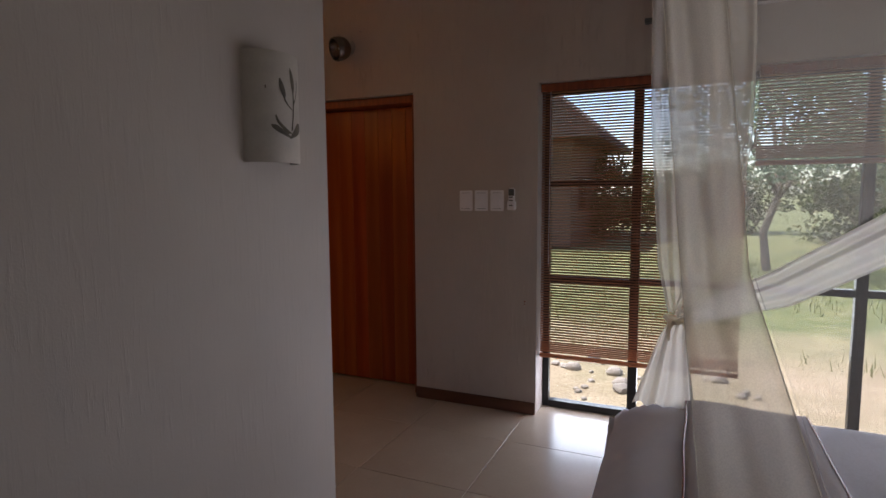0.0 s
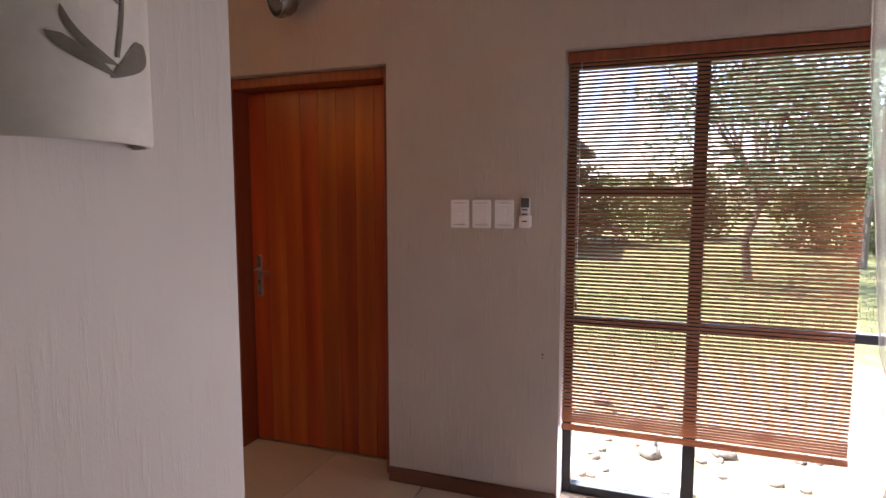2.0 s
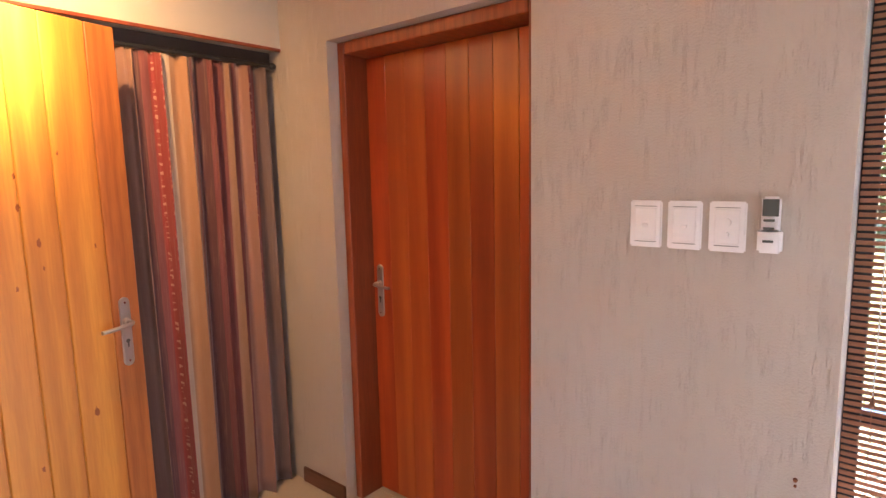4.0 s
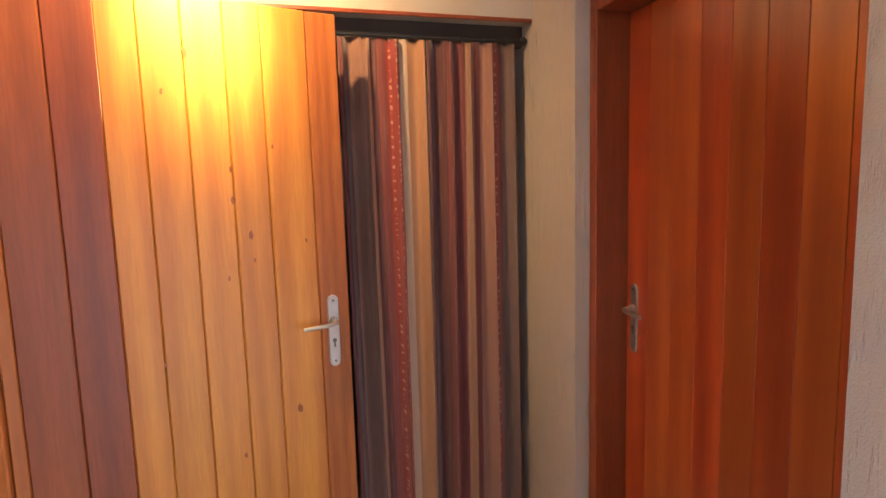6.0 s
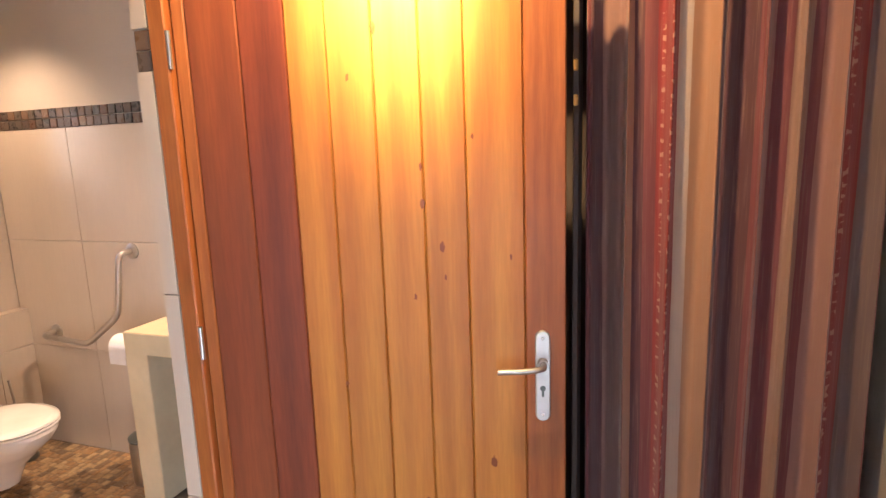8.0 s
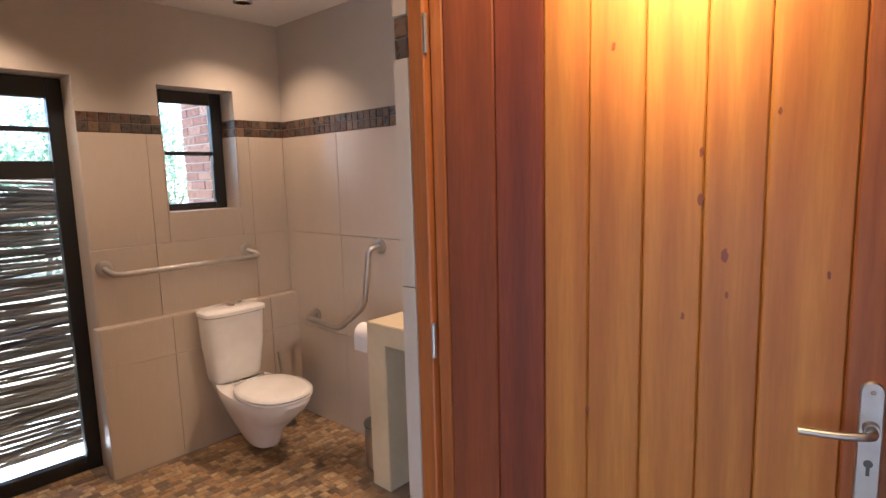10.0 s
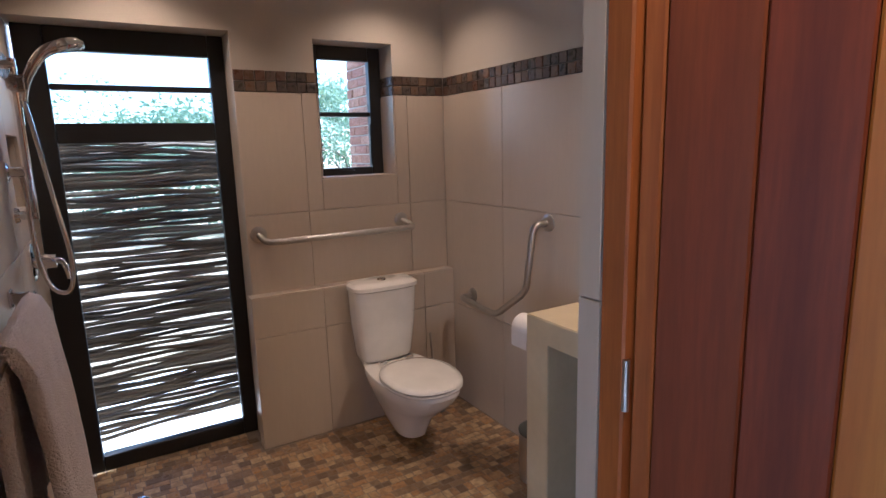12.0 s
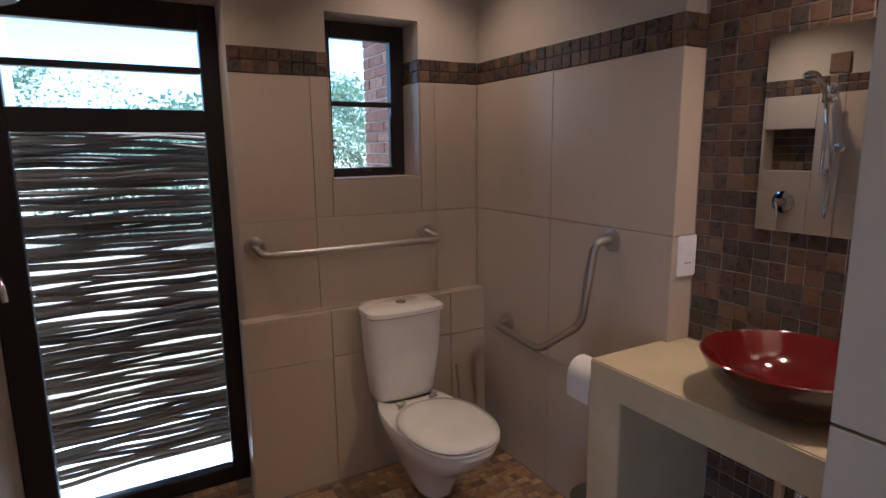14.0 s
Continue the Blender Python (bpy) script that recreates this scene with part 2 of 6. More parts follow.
def net_mat(name, col, open_part):
    """Fine open cloth: part of the light goes straight through, part is scattered."""
    m, nt, p = node_mat(name)
    out = nt.nodes["Material Output"]
    tr = add(nt, "ShaderNodeBsdfTransparent")
    df, tl = add(nt, "ShaderNodeBsdfDiffuse", Color=(*col, 1)), add(nt, "ShaderNodeBsdfTranslucent", Color=(*col, 1))
    m1, m2 = nt.nodes.new("ShaderNodeMixShader"), nt.nodes.new("ShaderNodeMixShader")
    m1.inputs[0].default_value = 0.72
    nt.links.new(df.outputs[0], m1.inputs[1])
    nt.links.new(tl.outputs[0], m1.inputs[2])
    weave = noise_of(nt, coords(nt), 320.0, 2.0)
    rr = nt.nodes.new("ShaderNodeMapRange")
    rr.inputs["To Min"].default_value, rr.inputs["To Max"].default_value = 1 - open_part - 0.04, 1 - open_part + 0.04
    nt.links.new(weave, rr.inputs["Value"])
    nt.links.new(rr.outputs["Result"], m2.inputs[0])
    nt.links.new(tr.outputs[0], m2.inputs[1])
    nt.links.new(m1.outputs[0], m2.inputs[2])
    nt.links.new(m2.outputs[0], out.inputs["Surface"])
    return m


def leaf_mat(name, a, b):
    m, nt, p = node_mat(name)
    out = nt.nodes["Material Output"]
    rnd = nt.nodes.new("ShaderNodeNewGeometry").outputs["Random Per Island"]
    col = mixcol(nt, rnd, a, b)
    nt.links.new(col, p.inputs["Base Color"])
    p.inputs["Roughness"].default_value = 0.55
    tl = nt.nodes.new("ShaderNodeBsdfTranslucent")
    nt.links.new(col, tl.inputs["Color"])
    mx = nt.nodes.new("ShaderNodeMixShader")
    mx.inputs[0].default_value = 0.35
    nt.links.new(p.outputs[0], mx.inputs[1])
    nt.links.new(tl.outputs[0], mx.inputs[2])
    nt.links.new(mx.outputs[0], out.inputs["Surface"])
    return m


PLASTER = plaster("brushed_plaster", (0.49, 0.43, 0.38), (0.54, 0.48, 0.425), 0.006, 0.7)
PLASTER_FINE = plaster("smoothed_plaster", (0.49, 0.43, 0.38), (0.54, 0.48, 0.425), 0.003, 0.22)
PAINT_SMOOTH = surface("smooth_wall_paint", (0.50, 0.445, 0.375), (0.56, 0.50, 0.42), 0.6, 1.5, fine=120, bump=0.12, depth=0.002, fine_mix=0.06)
CEILING = surface("ceiling_paint", (0.74, 0.72, 0.68), (0.78, 0.76, 0.72), 0.7, 1.2, fine=90, bump=0.08, fine_mix=0.05)
FLOOR_TILE = surface("beige_floor_tile", (0.50, 0.42, 0.33), (0.54, 0.46, 0.37), 0.23, 2.5, fine=60, bump=0.03, depth=0.0008, vary=0.04, fine_mix=0.1)
GROUT = surface("grey_grout", (0.21, 0.17, 0.13), (0.28, 0.23, 0.18), 0.85, 12, fine=150, bump=0.2)
WALL_TILE = surface("cream_wall_tile", (0.50, 0.42, 0.33), (0.56, 0.475, 0.38), 0.33, 2.0, stretch=(1, 1, 0.15), fine=70, bump=0.02, depth=0.0006, vary=0.025, fine_mix=0.08)
WALL_GROUT = surface("cream_grout", (0.33, 0.28, 0.22), (0.38, 0.33, 0.26), 0.85, 12, fine=150, bump=0.2)
SLATE_STOPS = [(0.060, 0.036, 0.026), (0.120, 0.070, 0.041), (0.042, 0.036, 0.034), (0.168, 0.098, 0.055), (0.084, 0.062, 0.048), (0.192, 0.126, 0.078), (0.102, 0.050, 0.034), (0.060, 0.055, 0.046)]
SLATE = speckled("slate_mosaic", SLATE_STOPS, 0.32)
SLATE_ONE = speckled("slate_mosaic_piece", SLATE_STOPS, 0.32, island=False)
FLOOR_STOPS = [(0.44, 0.28, 0.13), (0.33, 0.20, 0.09), (0.52, 0.36, 0.18), (0.20, 0.12, 0.06), (0.42, 0.24, 0.095), (0.26, 0.18, 0.10), (0.56, 0.40, 0.21), (0.15, 0.095, 0.055)]
FLOOR_STONE = speckled("stone_floor_mosaic", FLOOR_STOPS, 0.38)
FLOOR_STONE_ONE = speckled("stone_floor_piece", FLOOR_STOPS, 0.38, island=False)
RED_WOOD = wood("red_hardwood", (0.33, 0.046, 0.012), (0.45, 0.080, 0.017), (0.21, 0.024, 0.008), 0.28, 0.35, 0.32, figure=2.4, fine_mix=0.12)
RED_WOOD_PALE = wood("pale_red_hardwood", (0.40, 0.082, 0.015), (0.50, 0.120, 0.021), (0.27, 0.040, 0.010), 0.28, 0.35, 0.15, figure=2.4, fine_mix=0.12)
FRAME_WOOD = wood("hardwood_frame", (0.28, 0.058, 0.018), (0.36, 0.084, 0.025), (0.15, 0.028, 0.010), 0.38, 0.2, 0.1)
PINE = wood("oiled_pine", (0.53, 0.205, 0.024), (0.61, 0.27, 0.036), (0.34, 0.095, 0.012), 0.5, 0.04, 0.10, figure=4.0, fine_mix=0.2)
PINE_RED = wood("reddish_pine", (0.20, 0.042, 0.013), (0.25, 0.056, 0.016), (0.10, 0.018, 0.008), 0.5, 0.04, 0.10, figure=2.6)
PINE_ORANGE = wood("orange_heart_pine", (0.30, 0.085, 0.020), (0.24, 0.056, 0.015), (0.16, 0.036, 0.010), 0.5, 0.04, 0.05, figure=2.6)
PINE_FRAME = wood("orange_pine", (0.36, 0.11, 0.020), (0.43, 0.145, 0.028), (0.23, 0.06, 0.012), 0.5, 0.04, 0.05)
PINE_KNOT = surface("pine_knot", (0.20, 0.05, 0.008), (0.26, 0.075, 0.012), 0.4, 40, fine=200, bump=0.1)
BASE_WOOD = wood("skirting_wood", (0.125, 0.045, 0.025), (0.16, 0.06, 0.032), (0.07, 0.022, 0.012), 0.35, 0.25, 0.1, along=0)
SLAT_WOOD = wood("blind_slat_wood", (0.42, 0.21, 0.135), (0.50, 0.26, 0.165), (0.33, 0.15, 0.09), 0.4, 0.1, 0.12, along=0)
slat_nodes = SLAT_WOOD.node_tree
slat_glow, slat_mix = slat_nodes.nodes.new("ShaderNodeBsdfTranslucent"), slat_nodes.nodes.new("ShaderNodeMixShader")
slat_glow.inputs["Color"].default_value, slat_mix.inputs[0].default_value = (0.58, 0.31, 0.18, 1), 0.48
slat_nodes.links.new(slat_nodes.nodes["Principled BSDF"].outputs[0], slat_mix.inputs[1])
slat_nodes.links.new(slat_glow.outputs[0], slat_mix.inputs[2])
slat_nodes.links.new(slat_mix.outputs[0], slat_nodes.nodes["Material Output"].inputs["Surface"])
BLACK_ALU = plain("black_window_frame", (0.012, 0.013, 0.015), 0.38, 0.0)
STEEL = surface("brushed_steel", (0.52, 0.50, 0.47), (0.57, 0.55, 0.52), 0.36, 20, fine=200, bump=0.0, metal=1.0, fine_mix=0.05)
CHROME = plain("chrome", (0.75, 0.76, 0.78), 0.08, 1.0)
BRASS = plain("brass", (0.62, 0.42, 0.14), 0.3, 1.0)
WHITE_PLASTIC = plain("white_plastic", (0.86, 0.85, 0.86), 0.35)
GREY_PLASTIC = plain("grey_plastic", (0.09, 0.10, 0.09), 0.35)
CERAMIC = plain("white_ceramic", (0.78, 0.76, 0.73), 0.08, 0.0, 0.6)
SCONCE_CLAY = surface("cream_clay", (0.52, 0.47, 0.41), (0.59, 0.54, 0.47), 0.6, 14, fine=120, bump=0.1, depth=0.001, fine_mix=0.1)
CLAY_DARK = surface("carved_clay", (0.10, 0.085, 0.06), (0.16, 0.13, 0.09), 0.6, 30, fine=160, bump=0.1)
GLASS = glass_mat("window_glass")
COUNTER = surface("polished_cream_screed", (0.60, 0.50, 0.31), (0.68, 0.58, 0.38), 0.35, 4, fine=35, bump=0.06, depth=0.001, fine_mix=0.12)
RED_GLAZE = surface("deep_red_glaze", (0.115, 0.004, 0.0035), (0.16, 0.006, 0.004), 0.10, 10, fine=120, bump=0.02, coat=0.8, fine_mix=0.1)
MIRROR, mirror_nodes, mirror_shader = node_mat("silvered_mirror")
mirror_shader.inputs["Base Color"].default_value = (0.86, 0.88, 0.88, 1)
mirror_shader.inputs["Metallic"].default_value, mirror_shader.inputs["Roughness"].default_value = 1.0, 0.0
PAPER = surface("tissue_paper", (0.78, 0.75, 0.72), (0.82, 0.79, 0.76), 0.9, 20, fine=200, bump=0.15)
DARK = surface("dark_niche_board", (0.05, 0.035, 0.028), (0.07, 0.05, 0.04), 0.6, 8, fine=80, bump=0.1)
NET_THICK = net_mat("gathered_net_cloth", (0.86, 0.80, 0.68), 0.10)
LINEN = surface("white_bed_linen", (0.78, 0.77, 0.82), (0.84, 0.83, 0.87), 0.8, 5, fine=260, bump=0.2, depth=0.001, fine_mix=0.06)
TAUPE = surface("taupe_bed_runner", (0.55, 0.48, 0.46), (0.61, 0.54, 0.52), 0.85, 6, fine=260, bump=0.25, depth=0.001, fine_mix=0.12)
TOWEL = surface("pale_towel", (0.80, 0.72, 0.72), (0.87, 0.80, 0.80), 0.95, 14, fine=190, bump=0.9, depth=0.006, fine_mix=0.2)
BRICK = speckled("red_facebrick", [(0.34, 0.16, 0.10), (0.40, 0.21, 0.14), (0.30, 0.13, 0.085), (0.44, 0.26, 0.18), (0.26, 0.12, 0.09)], 0.8, island=False, bump=0.6)
MORTAR = surface("mortar", (0.38, 0.35, 0.31), (0.44, 0.41, 0.36), 0.9, 20, fine=150, bump=0.3)
BARK = surface("tree_bark", (0.12, 0.09, 0.065), (0.20, 0.16, 0.12), 0.9, 8, stretch=(1, 1, 0.2), fine=60, bump=0.8, depth=0.02)
STICK = surface("weathered_stick", (0.10, 0.075, 0.055), (0.19, 0.145, 0.105), 0.85, 12, stretch=(0.15, 1, 1), fine=120, bump=0.5, depth=0.003, vary=0.3)
LEAVES = leaf_mat("bush_leaves", (0.06, 0.085, 0.022), (0.15, 0.17, 0.06))
# leaf colour lightened to carry the bright haze over the foliage
HAZED_LEAVES = leaf_mat("hazed_tree_leaves", (0.12, 0.19, 0.10), (0.24, 0.31, 0.20))
GRASS = leaf_mat("dry_grass", (0.10, 0.14, 0.035), (0.30, 0.26, 0.12))
THATCH = surface("roof_thatch", (0.09, 0.075, 0.06), (0.14, 0.115, 0.09), 0.95, 6, stretch=(1, 1, 0.2), fine=40, bump=0.8, depth=0.03)
STONE = surface("garden_stone", (0.26, 0.22, 0.19), (0.38, 0.34, 0.30), 0.9, 10, fine=80, bump=0.5, depth=0.006, vary=0.25)


def ground_mat():
    m, nt, p = node_mat("sandy_ground")
    v = coords(nt)
    big, mid, fine = noise_of(nt, v, 0.35, 5.0, 0.6, 0.4, 0.6), noise_of(nt, v, 4.0, 5.0), noise_of(nt, v, 45.0, 4.0)
    sand = mixcol(nt, mid, (0.36, 0.28, 0.19), (0.48, 0.385, 0.28))
    sand = mixcol(nt, fine, sand, (0.24, 0.17, 0.11))
    green = mixcol(nt, mid, (0.085, 0.105, 0.032), (0.17, 0.165, 0.065))
    sep = nt.nodes.new("ShaderNodeSeparateXYZ")
    nt.links.new(v, sep.inputs[0])
    away = nt.nodes.new("ShaderNodeMapRange")
    away.inputs["From Min"].default_value, away.inputs["From Max"].default_value = 5.2, 7.8
    nt.links.new(sep.outputs[1], away.inputs["Value"])
    both = nt.nodes.new("ShaderNodeMath")
    both.operation, both.use_clamp = "MULTIPLY_ADD", True
    both.inputs[1].default_value = 0.9
    nt.links.new(away.outputs["Result"], both.inputs[0])
    part_big = nt.nodes.new("ShaderNodeMath")
    part_big.operation = "MULTIPLY"
    part_big.inputs[1].default_value = 0.4
    nt.links.new(big, part_big.inputs[0])
    nt.links.new(part_big.outputs[0], both.inputs[2])
    nt.links.new(mixcol(nt, both.outputs[0], sand, green), p.inputs["Base Color"])
    p.inputs["Roughness"].default_value = 0.95
    bumped(nt, p, fine, 0.6, 0.02)
    return m


GROUND = ground_mat()


def stripes_mat():
    """Woven cloth with long stripes of many widths; two of them are broken into dashes."""
    m, nt, p = node_mat("striped_woven_cloth")
    uv = nt.nodes.new("ShaderNodeTexCoord")
    sep = nt.nodes.new("ShaderNodeSeparateXYZ")
    nt.links.new(uv.outputs["UV"], sep.inputs[0])
    wob = add(nt, "ShaderNodeTexNoise", Scale=9.0, Detail=2.0)
    nt.links.new(uv.outputs["UV"], wob.inputs["Vector"])
    sh = nt.nodes.new("ShaderNodeMath")
    sh.operation = "MULTIPLY_ADD"
    sh.inputs[1].default_value = 0.006
    nt.links.new(wob.outputs["Fac"], sh.inputs[0])
    nt.links.new(sep.outputs[0], sh.inputs[2])
    ramp = nt.nodes.new("ShaderNodeValToRGB")
    ramp.color_ramp.interpolation = "CONSTANT"
    cols = {"t": (0.21, 0.11, 0.085), "d": (0.095, 0.034, 0.038), "o": (0.35, 0.185, 0.10), "r": (0.23, 0.030, 0.028), "w": (0.48, 0.37, 0.28), "g": (0.16, 0.105, 0.095), "m": (0.165, 0.044, 0.046), "b": (0.28, 0.16, 0.11), "p": (0.31, 0.16, 0.125)}
    plan = (("m", 15), ("d", 20), ("t", 40), ("o", 13), ("d", 12), ("m", 15), ("r", 40), ("w", 20), ("o", 35), ("g", 15), ("d", 35), ("m", 20), ("p", 15), ("m", 15), ("b", 35), ("m", 10), ("p", 30), ("w", 6), ("r", 24), ("g", 25))
    total, pos = sum(w for _, w in plan), 0
    e = ramp.color_ramp.elements
    while len(e) < len(plan):
        e.new(0.5)
    for i, (k, w) in enumerate(plan):
        e[i].position, e[i].color = pos / total, (*cols[k], 1)
        pos += w
    fr = nt.nodes.new("ShaderNodeMath")
    fr.operation = "FRACT"
    nt.links.new(sh.outputs[0], fr.inputs[0])
    nt.links.new(fr.outputs[0], ramp.inputs["Fac"])
    mp = nt.nodes.new("ShaderNodeMapping")
    mp.inputs["Scale"].default_value = (190, 9, 1)
    nt.links.new(uv.outputs["UV"], mp.inputs["Vector"])
    streak = noise_of(nt, mp.outputs["Vector"], 1.0, 4.0, 0.6, 0.52, 0.75)
    k = nt.nodes.new("ShaderNodeMath")
    k.operation = "MULTIPLY"
    k.inputs[1].default_value = 0.32
    nt.links.new(streak, k.inputs[0])
    col = mixcol(nt, k.outputs[0], ramp.outputs["Color"], (0.36, 0.25, 0.17))
    mp2 = nt.nodes.new("ShaderNodeMapping")
    mp2.inputs["Scale"].default_value = (22, 110, 1)
    nt.links.new(uv.outputs["UV"], mp2.inputs["Vector"])
    dash = noise_of(nt, mp2.outputs["Vector"], 1.0, 2.0, 0.5, 0.54, 0.58)
    band = nt.nodes.new("ShaderNodeValToRGB")
    band.color_ramp.interpolation = "CONSTANT"
    be = band.color_ramp.elements
    while len(be) < 7:
        be.new(0.5)
    for i, (at, on) in enumerate(((0.0, 0), (0.272, 1), (0.284, 0), (0.312, 1), (0.330, 0), (0.895, 1), (0.915, 0))):
        be[i].position, be[i].color = at, (on, on, on, 1)
    nt.links.new(fr.outputs[0], band.inputs["Fac"])
    only = nt.nodes.new("ShaderNodeMath")
    only.operation = "MULTIPLY"
    nt.links.new(dash, only.inputs[0])
    nt.links.new(band.outputs["Color"], only.inputs[1])
    dash = only.outputs[0]
    k3 = nt.nodes.new("ShaderNodeMath")
    k3.operation = "MULTIPLY"
    k3.inputs[1].default_value = 0.55
    nt.links.new(dash, k3.inputs[0])
    col = mixcol(nt, k3.outputs[0], col, (0.55, 0.36, 0.26))
    nt.links.new(col, p.inputs["Base Color"])
    p.inputs["Roughness"].default_value = 0.85
    p.inputs["Sheen Weight"].default_value = 0.2
    bumped(nt, p, streak, 0.25, 0.002)
    return m


STRIPES = stripes_mat()

# ---- structure ----
NY, PX, PE = 3.43, -0.82, 1.71          # north wall face, partition face, partition end
WX, BX, EX = -2.66, -3.23, -1.28        # cupboard wall face, bath west wall face, bath east wall face
BY, LY, DY = -0.48, -0.41, 1.615        # bath back wall, its ledge, bath side of the door wall
CEIL, BCEIL = 2.95, 2.44
D1L, D1R, HEAD = -2.33, -1.335, 2.09
W1L, W1R = -0.485, 3.05
MX = -3.335                             # mosaic wall behind the basin


def wall(name, boxes, material, label):
    bm = bmesh.new()
    for b in boxes:
        box(bm, *b)
    return structure(name, bm, material, label, "wall")


wall_north = wall("wall_north", [(-3.4, D1L, NY, 3.68, 0, CEIL), (D1R, W1L, NY, 3.68, 0, CEIL), (W1R, 3.2, NY, 3.68, 0, CEIL), (D1L, D1R, NY, 3.68, HEAD, CEIL), (W1L, W1R, NY, 3.68, 2.085, CEIL)], PLASTER, "warm white brushed plaster wall with door and window openings")
wall_partition = wall("wall_partition", [(-1.17, PX, -2.6, PE, 0, CEIL)], PLASTER_FINE, "warm white brushed plaster partition between bedroom and bathroom")
wall_bath_door = wall("wall_bath_door", [(-3.6, -2.335, DY + 0.012, PE, 0, CEIL), (-1.248, -1.172, DY + 0.012, PE, 0, CEIL), (-2.335, -1.248, DY + 0.012, PE, HEAD, CEIL), (-2.335, -2.247, DY + 0.012, 1.665, 0, HEAD)], PAINT_SMOOTH, "smooth cream wall that holds the bathroom doorway")
wall_cupboard = wall("wall_cupboard", [(WX - 0.12, WX, PE, 2.05, 0, CEIL), (WX - 0.12, WX, 2.05, NY, 2.10, CEIL)], PAINT_SMOOTH, "smooth cream wall above the curtained cupboard niche")
wall_niche = wall("wall_niche", [(-3.4, -3.3, PE, NY, 0, CEIL)], DARK, "dark back of the cupboard niche")
wall_bath_west = wall("wall_bath_west", [(-3.6, BX - 0.012, -0.85, 0.655, 0, CEIL), (-3.6, MX - 0.0024, 0.655, DY + 0.012, 0, CEIL)], PAINT_SMOOTH, "cream painted upper bathroom wall above its tiles")
wall_bath_south = wall("wall_bath_south", [(BX - 0.012, -2.925, -0.74, BY - 0.012, 0, CEIL), (-2.925, -2.498, -0.74, BY - 0.012, 0, 1.34), (-2.925, -2.498, -0.74, BY - 0.012, 2.027, CEIL), (-2.498, -2.105, -0.74, BY - 0.012, 0, CEIL), (-2.105, EX + 0.011, -0.74, BY - 0.012, 2.035, CEIL)], PAINT_SMOOTH, "cream bathroom wall with a small window and glass door")
wall_east = wall("wall_east", [(3.2, 3.4, -2.8, 3.68, 0, CEIL)], PLASTER, "plain plaster bedroom wall behind the bed head")
# the opening in this unseen wall is added to let daylight in
wall_south = wall("wall_south", [(x0, x1, -2.8, -2.6, z0, z1) for x0, x1, z0, z1 in ((-1.17, 0.5, 0, CEIL), (1.426, 3.2, 0, CEIL), (0.5, 1.426, 0, 0.9), (0.5, 1.426, 2.3, CEIL))], PLASTER, "plain plaster wall closing the bedroom")

bm = box(bmesh.new(), -3.4, 3.4, -0.742, 3.68, CEIL, CEIL + 0.15)
box(bm, -1.17, 3.4, -2.8, -0.742, CEIL, CEIL + 0.15)
structure("ceiling", bm, CEILING, "plain off-white bedroom ceiling", "ceiling")
bm = box(bmesh.new(), -3.34, EX + 0.011, -0.49, DY + 0.012, BCEIL, BCEIL + 0.04)
structure("ceiling_bath", bm, CEILING, "white flat bathroom ceiling", "ceiling")
bm = box(bmesh.new(), -3.4, 3.2, -0.742, 3.68, -0.12, -0.006)
box(bm, -1.17, 3.2, -2.6, -0.742, -0.12, -0.006)
floor = structure("floor", bm, GROUT, "grout bed of the beige tiled bedroom floor", "floor")
bm = box(bmesh.new(), -3.6, EX + 0.011, -0.74, DY + 0.012, -0.005, -0.001)
floor_bath = structure("floor_bath", bm, GROUT, "brown stone mosaic bathroom floor", "floor")

# skirting boards
for x0, x1 in ((D1R + 0.002, W1L - 0.002), (WX + 0.016, D1L - 0.002)):
    bm = box(bmesh.new(), x0, x1, NY - 0.016, NY - 0.001, 0.001, 0.078, 0.004, 2)
    structure("baseboard", bm, BASE_WOOD, "dark red-brown wooden skirting board", "baseboard")


def ledge():
    bm = bmesh.new()
    box(bm, BX - 0.012, -2.092, BY - 0.010, LY - 0.010, 0, 0.783, 0.004, 1)
    return structure("ledge_wall", bm, WALL_GROUT, "low tiled ledge wall behind the toilet", "ledge")


ledge_wall = ledge()

# ---- ground outside ----
bm = bmesh.new()
bmesh.ops.create_grid(bm, x_segments=40, y_segments=40, size=400, matrix=Matrix.Translation((0, 0, -0.13)))
structure("ground", bm, GROUND, "sunlit sandy ground with patches of dry grass", "ground")

structure("pavement", box(bmesh.new(), -3.0, -0.9, -2.1, -0.742, -0.128, -0.095, 0.006), surface("pale_concrete", (0.50, 0.47, 0.43), (0.58, 0.55, 0.51), 0.9, 4, fine=60, bump=0.3), "pale concrete paving outside the glass door", "pavement")

# ---- outer door ----


def plank_door(name, label, at, rz, widths, height, mats, groove=0.0035, thick=0.038):
    """A boarded leaf: x runs from its free edge, the face looks to -y."""
    d = thing(name, label, "door", at, rz)
    x = 0.0
    for w, mt in zip(widths, mats):
        bm = box(bmesh.new(), x + 0.0007, x + w - 0.0007, 0, thick, 0, height, groove, 1)
        part("plank", bm, mt, d)
        x += w
    return d


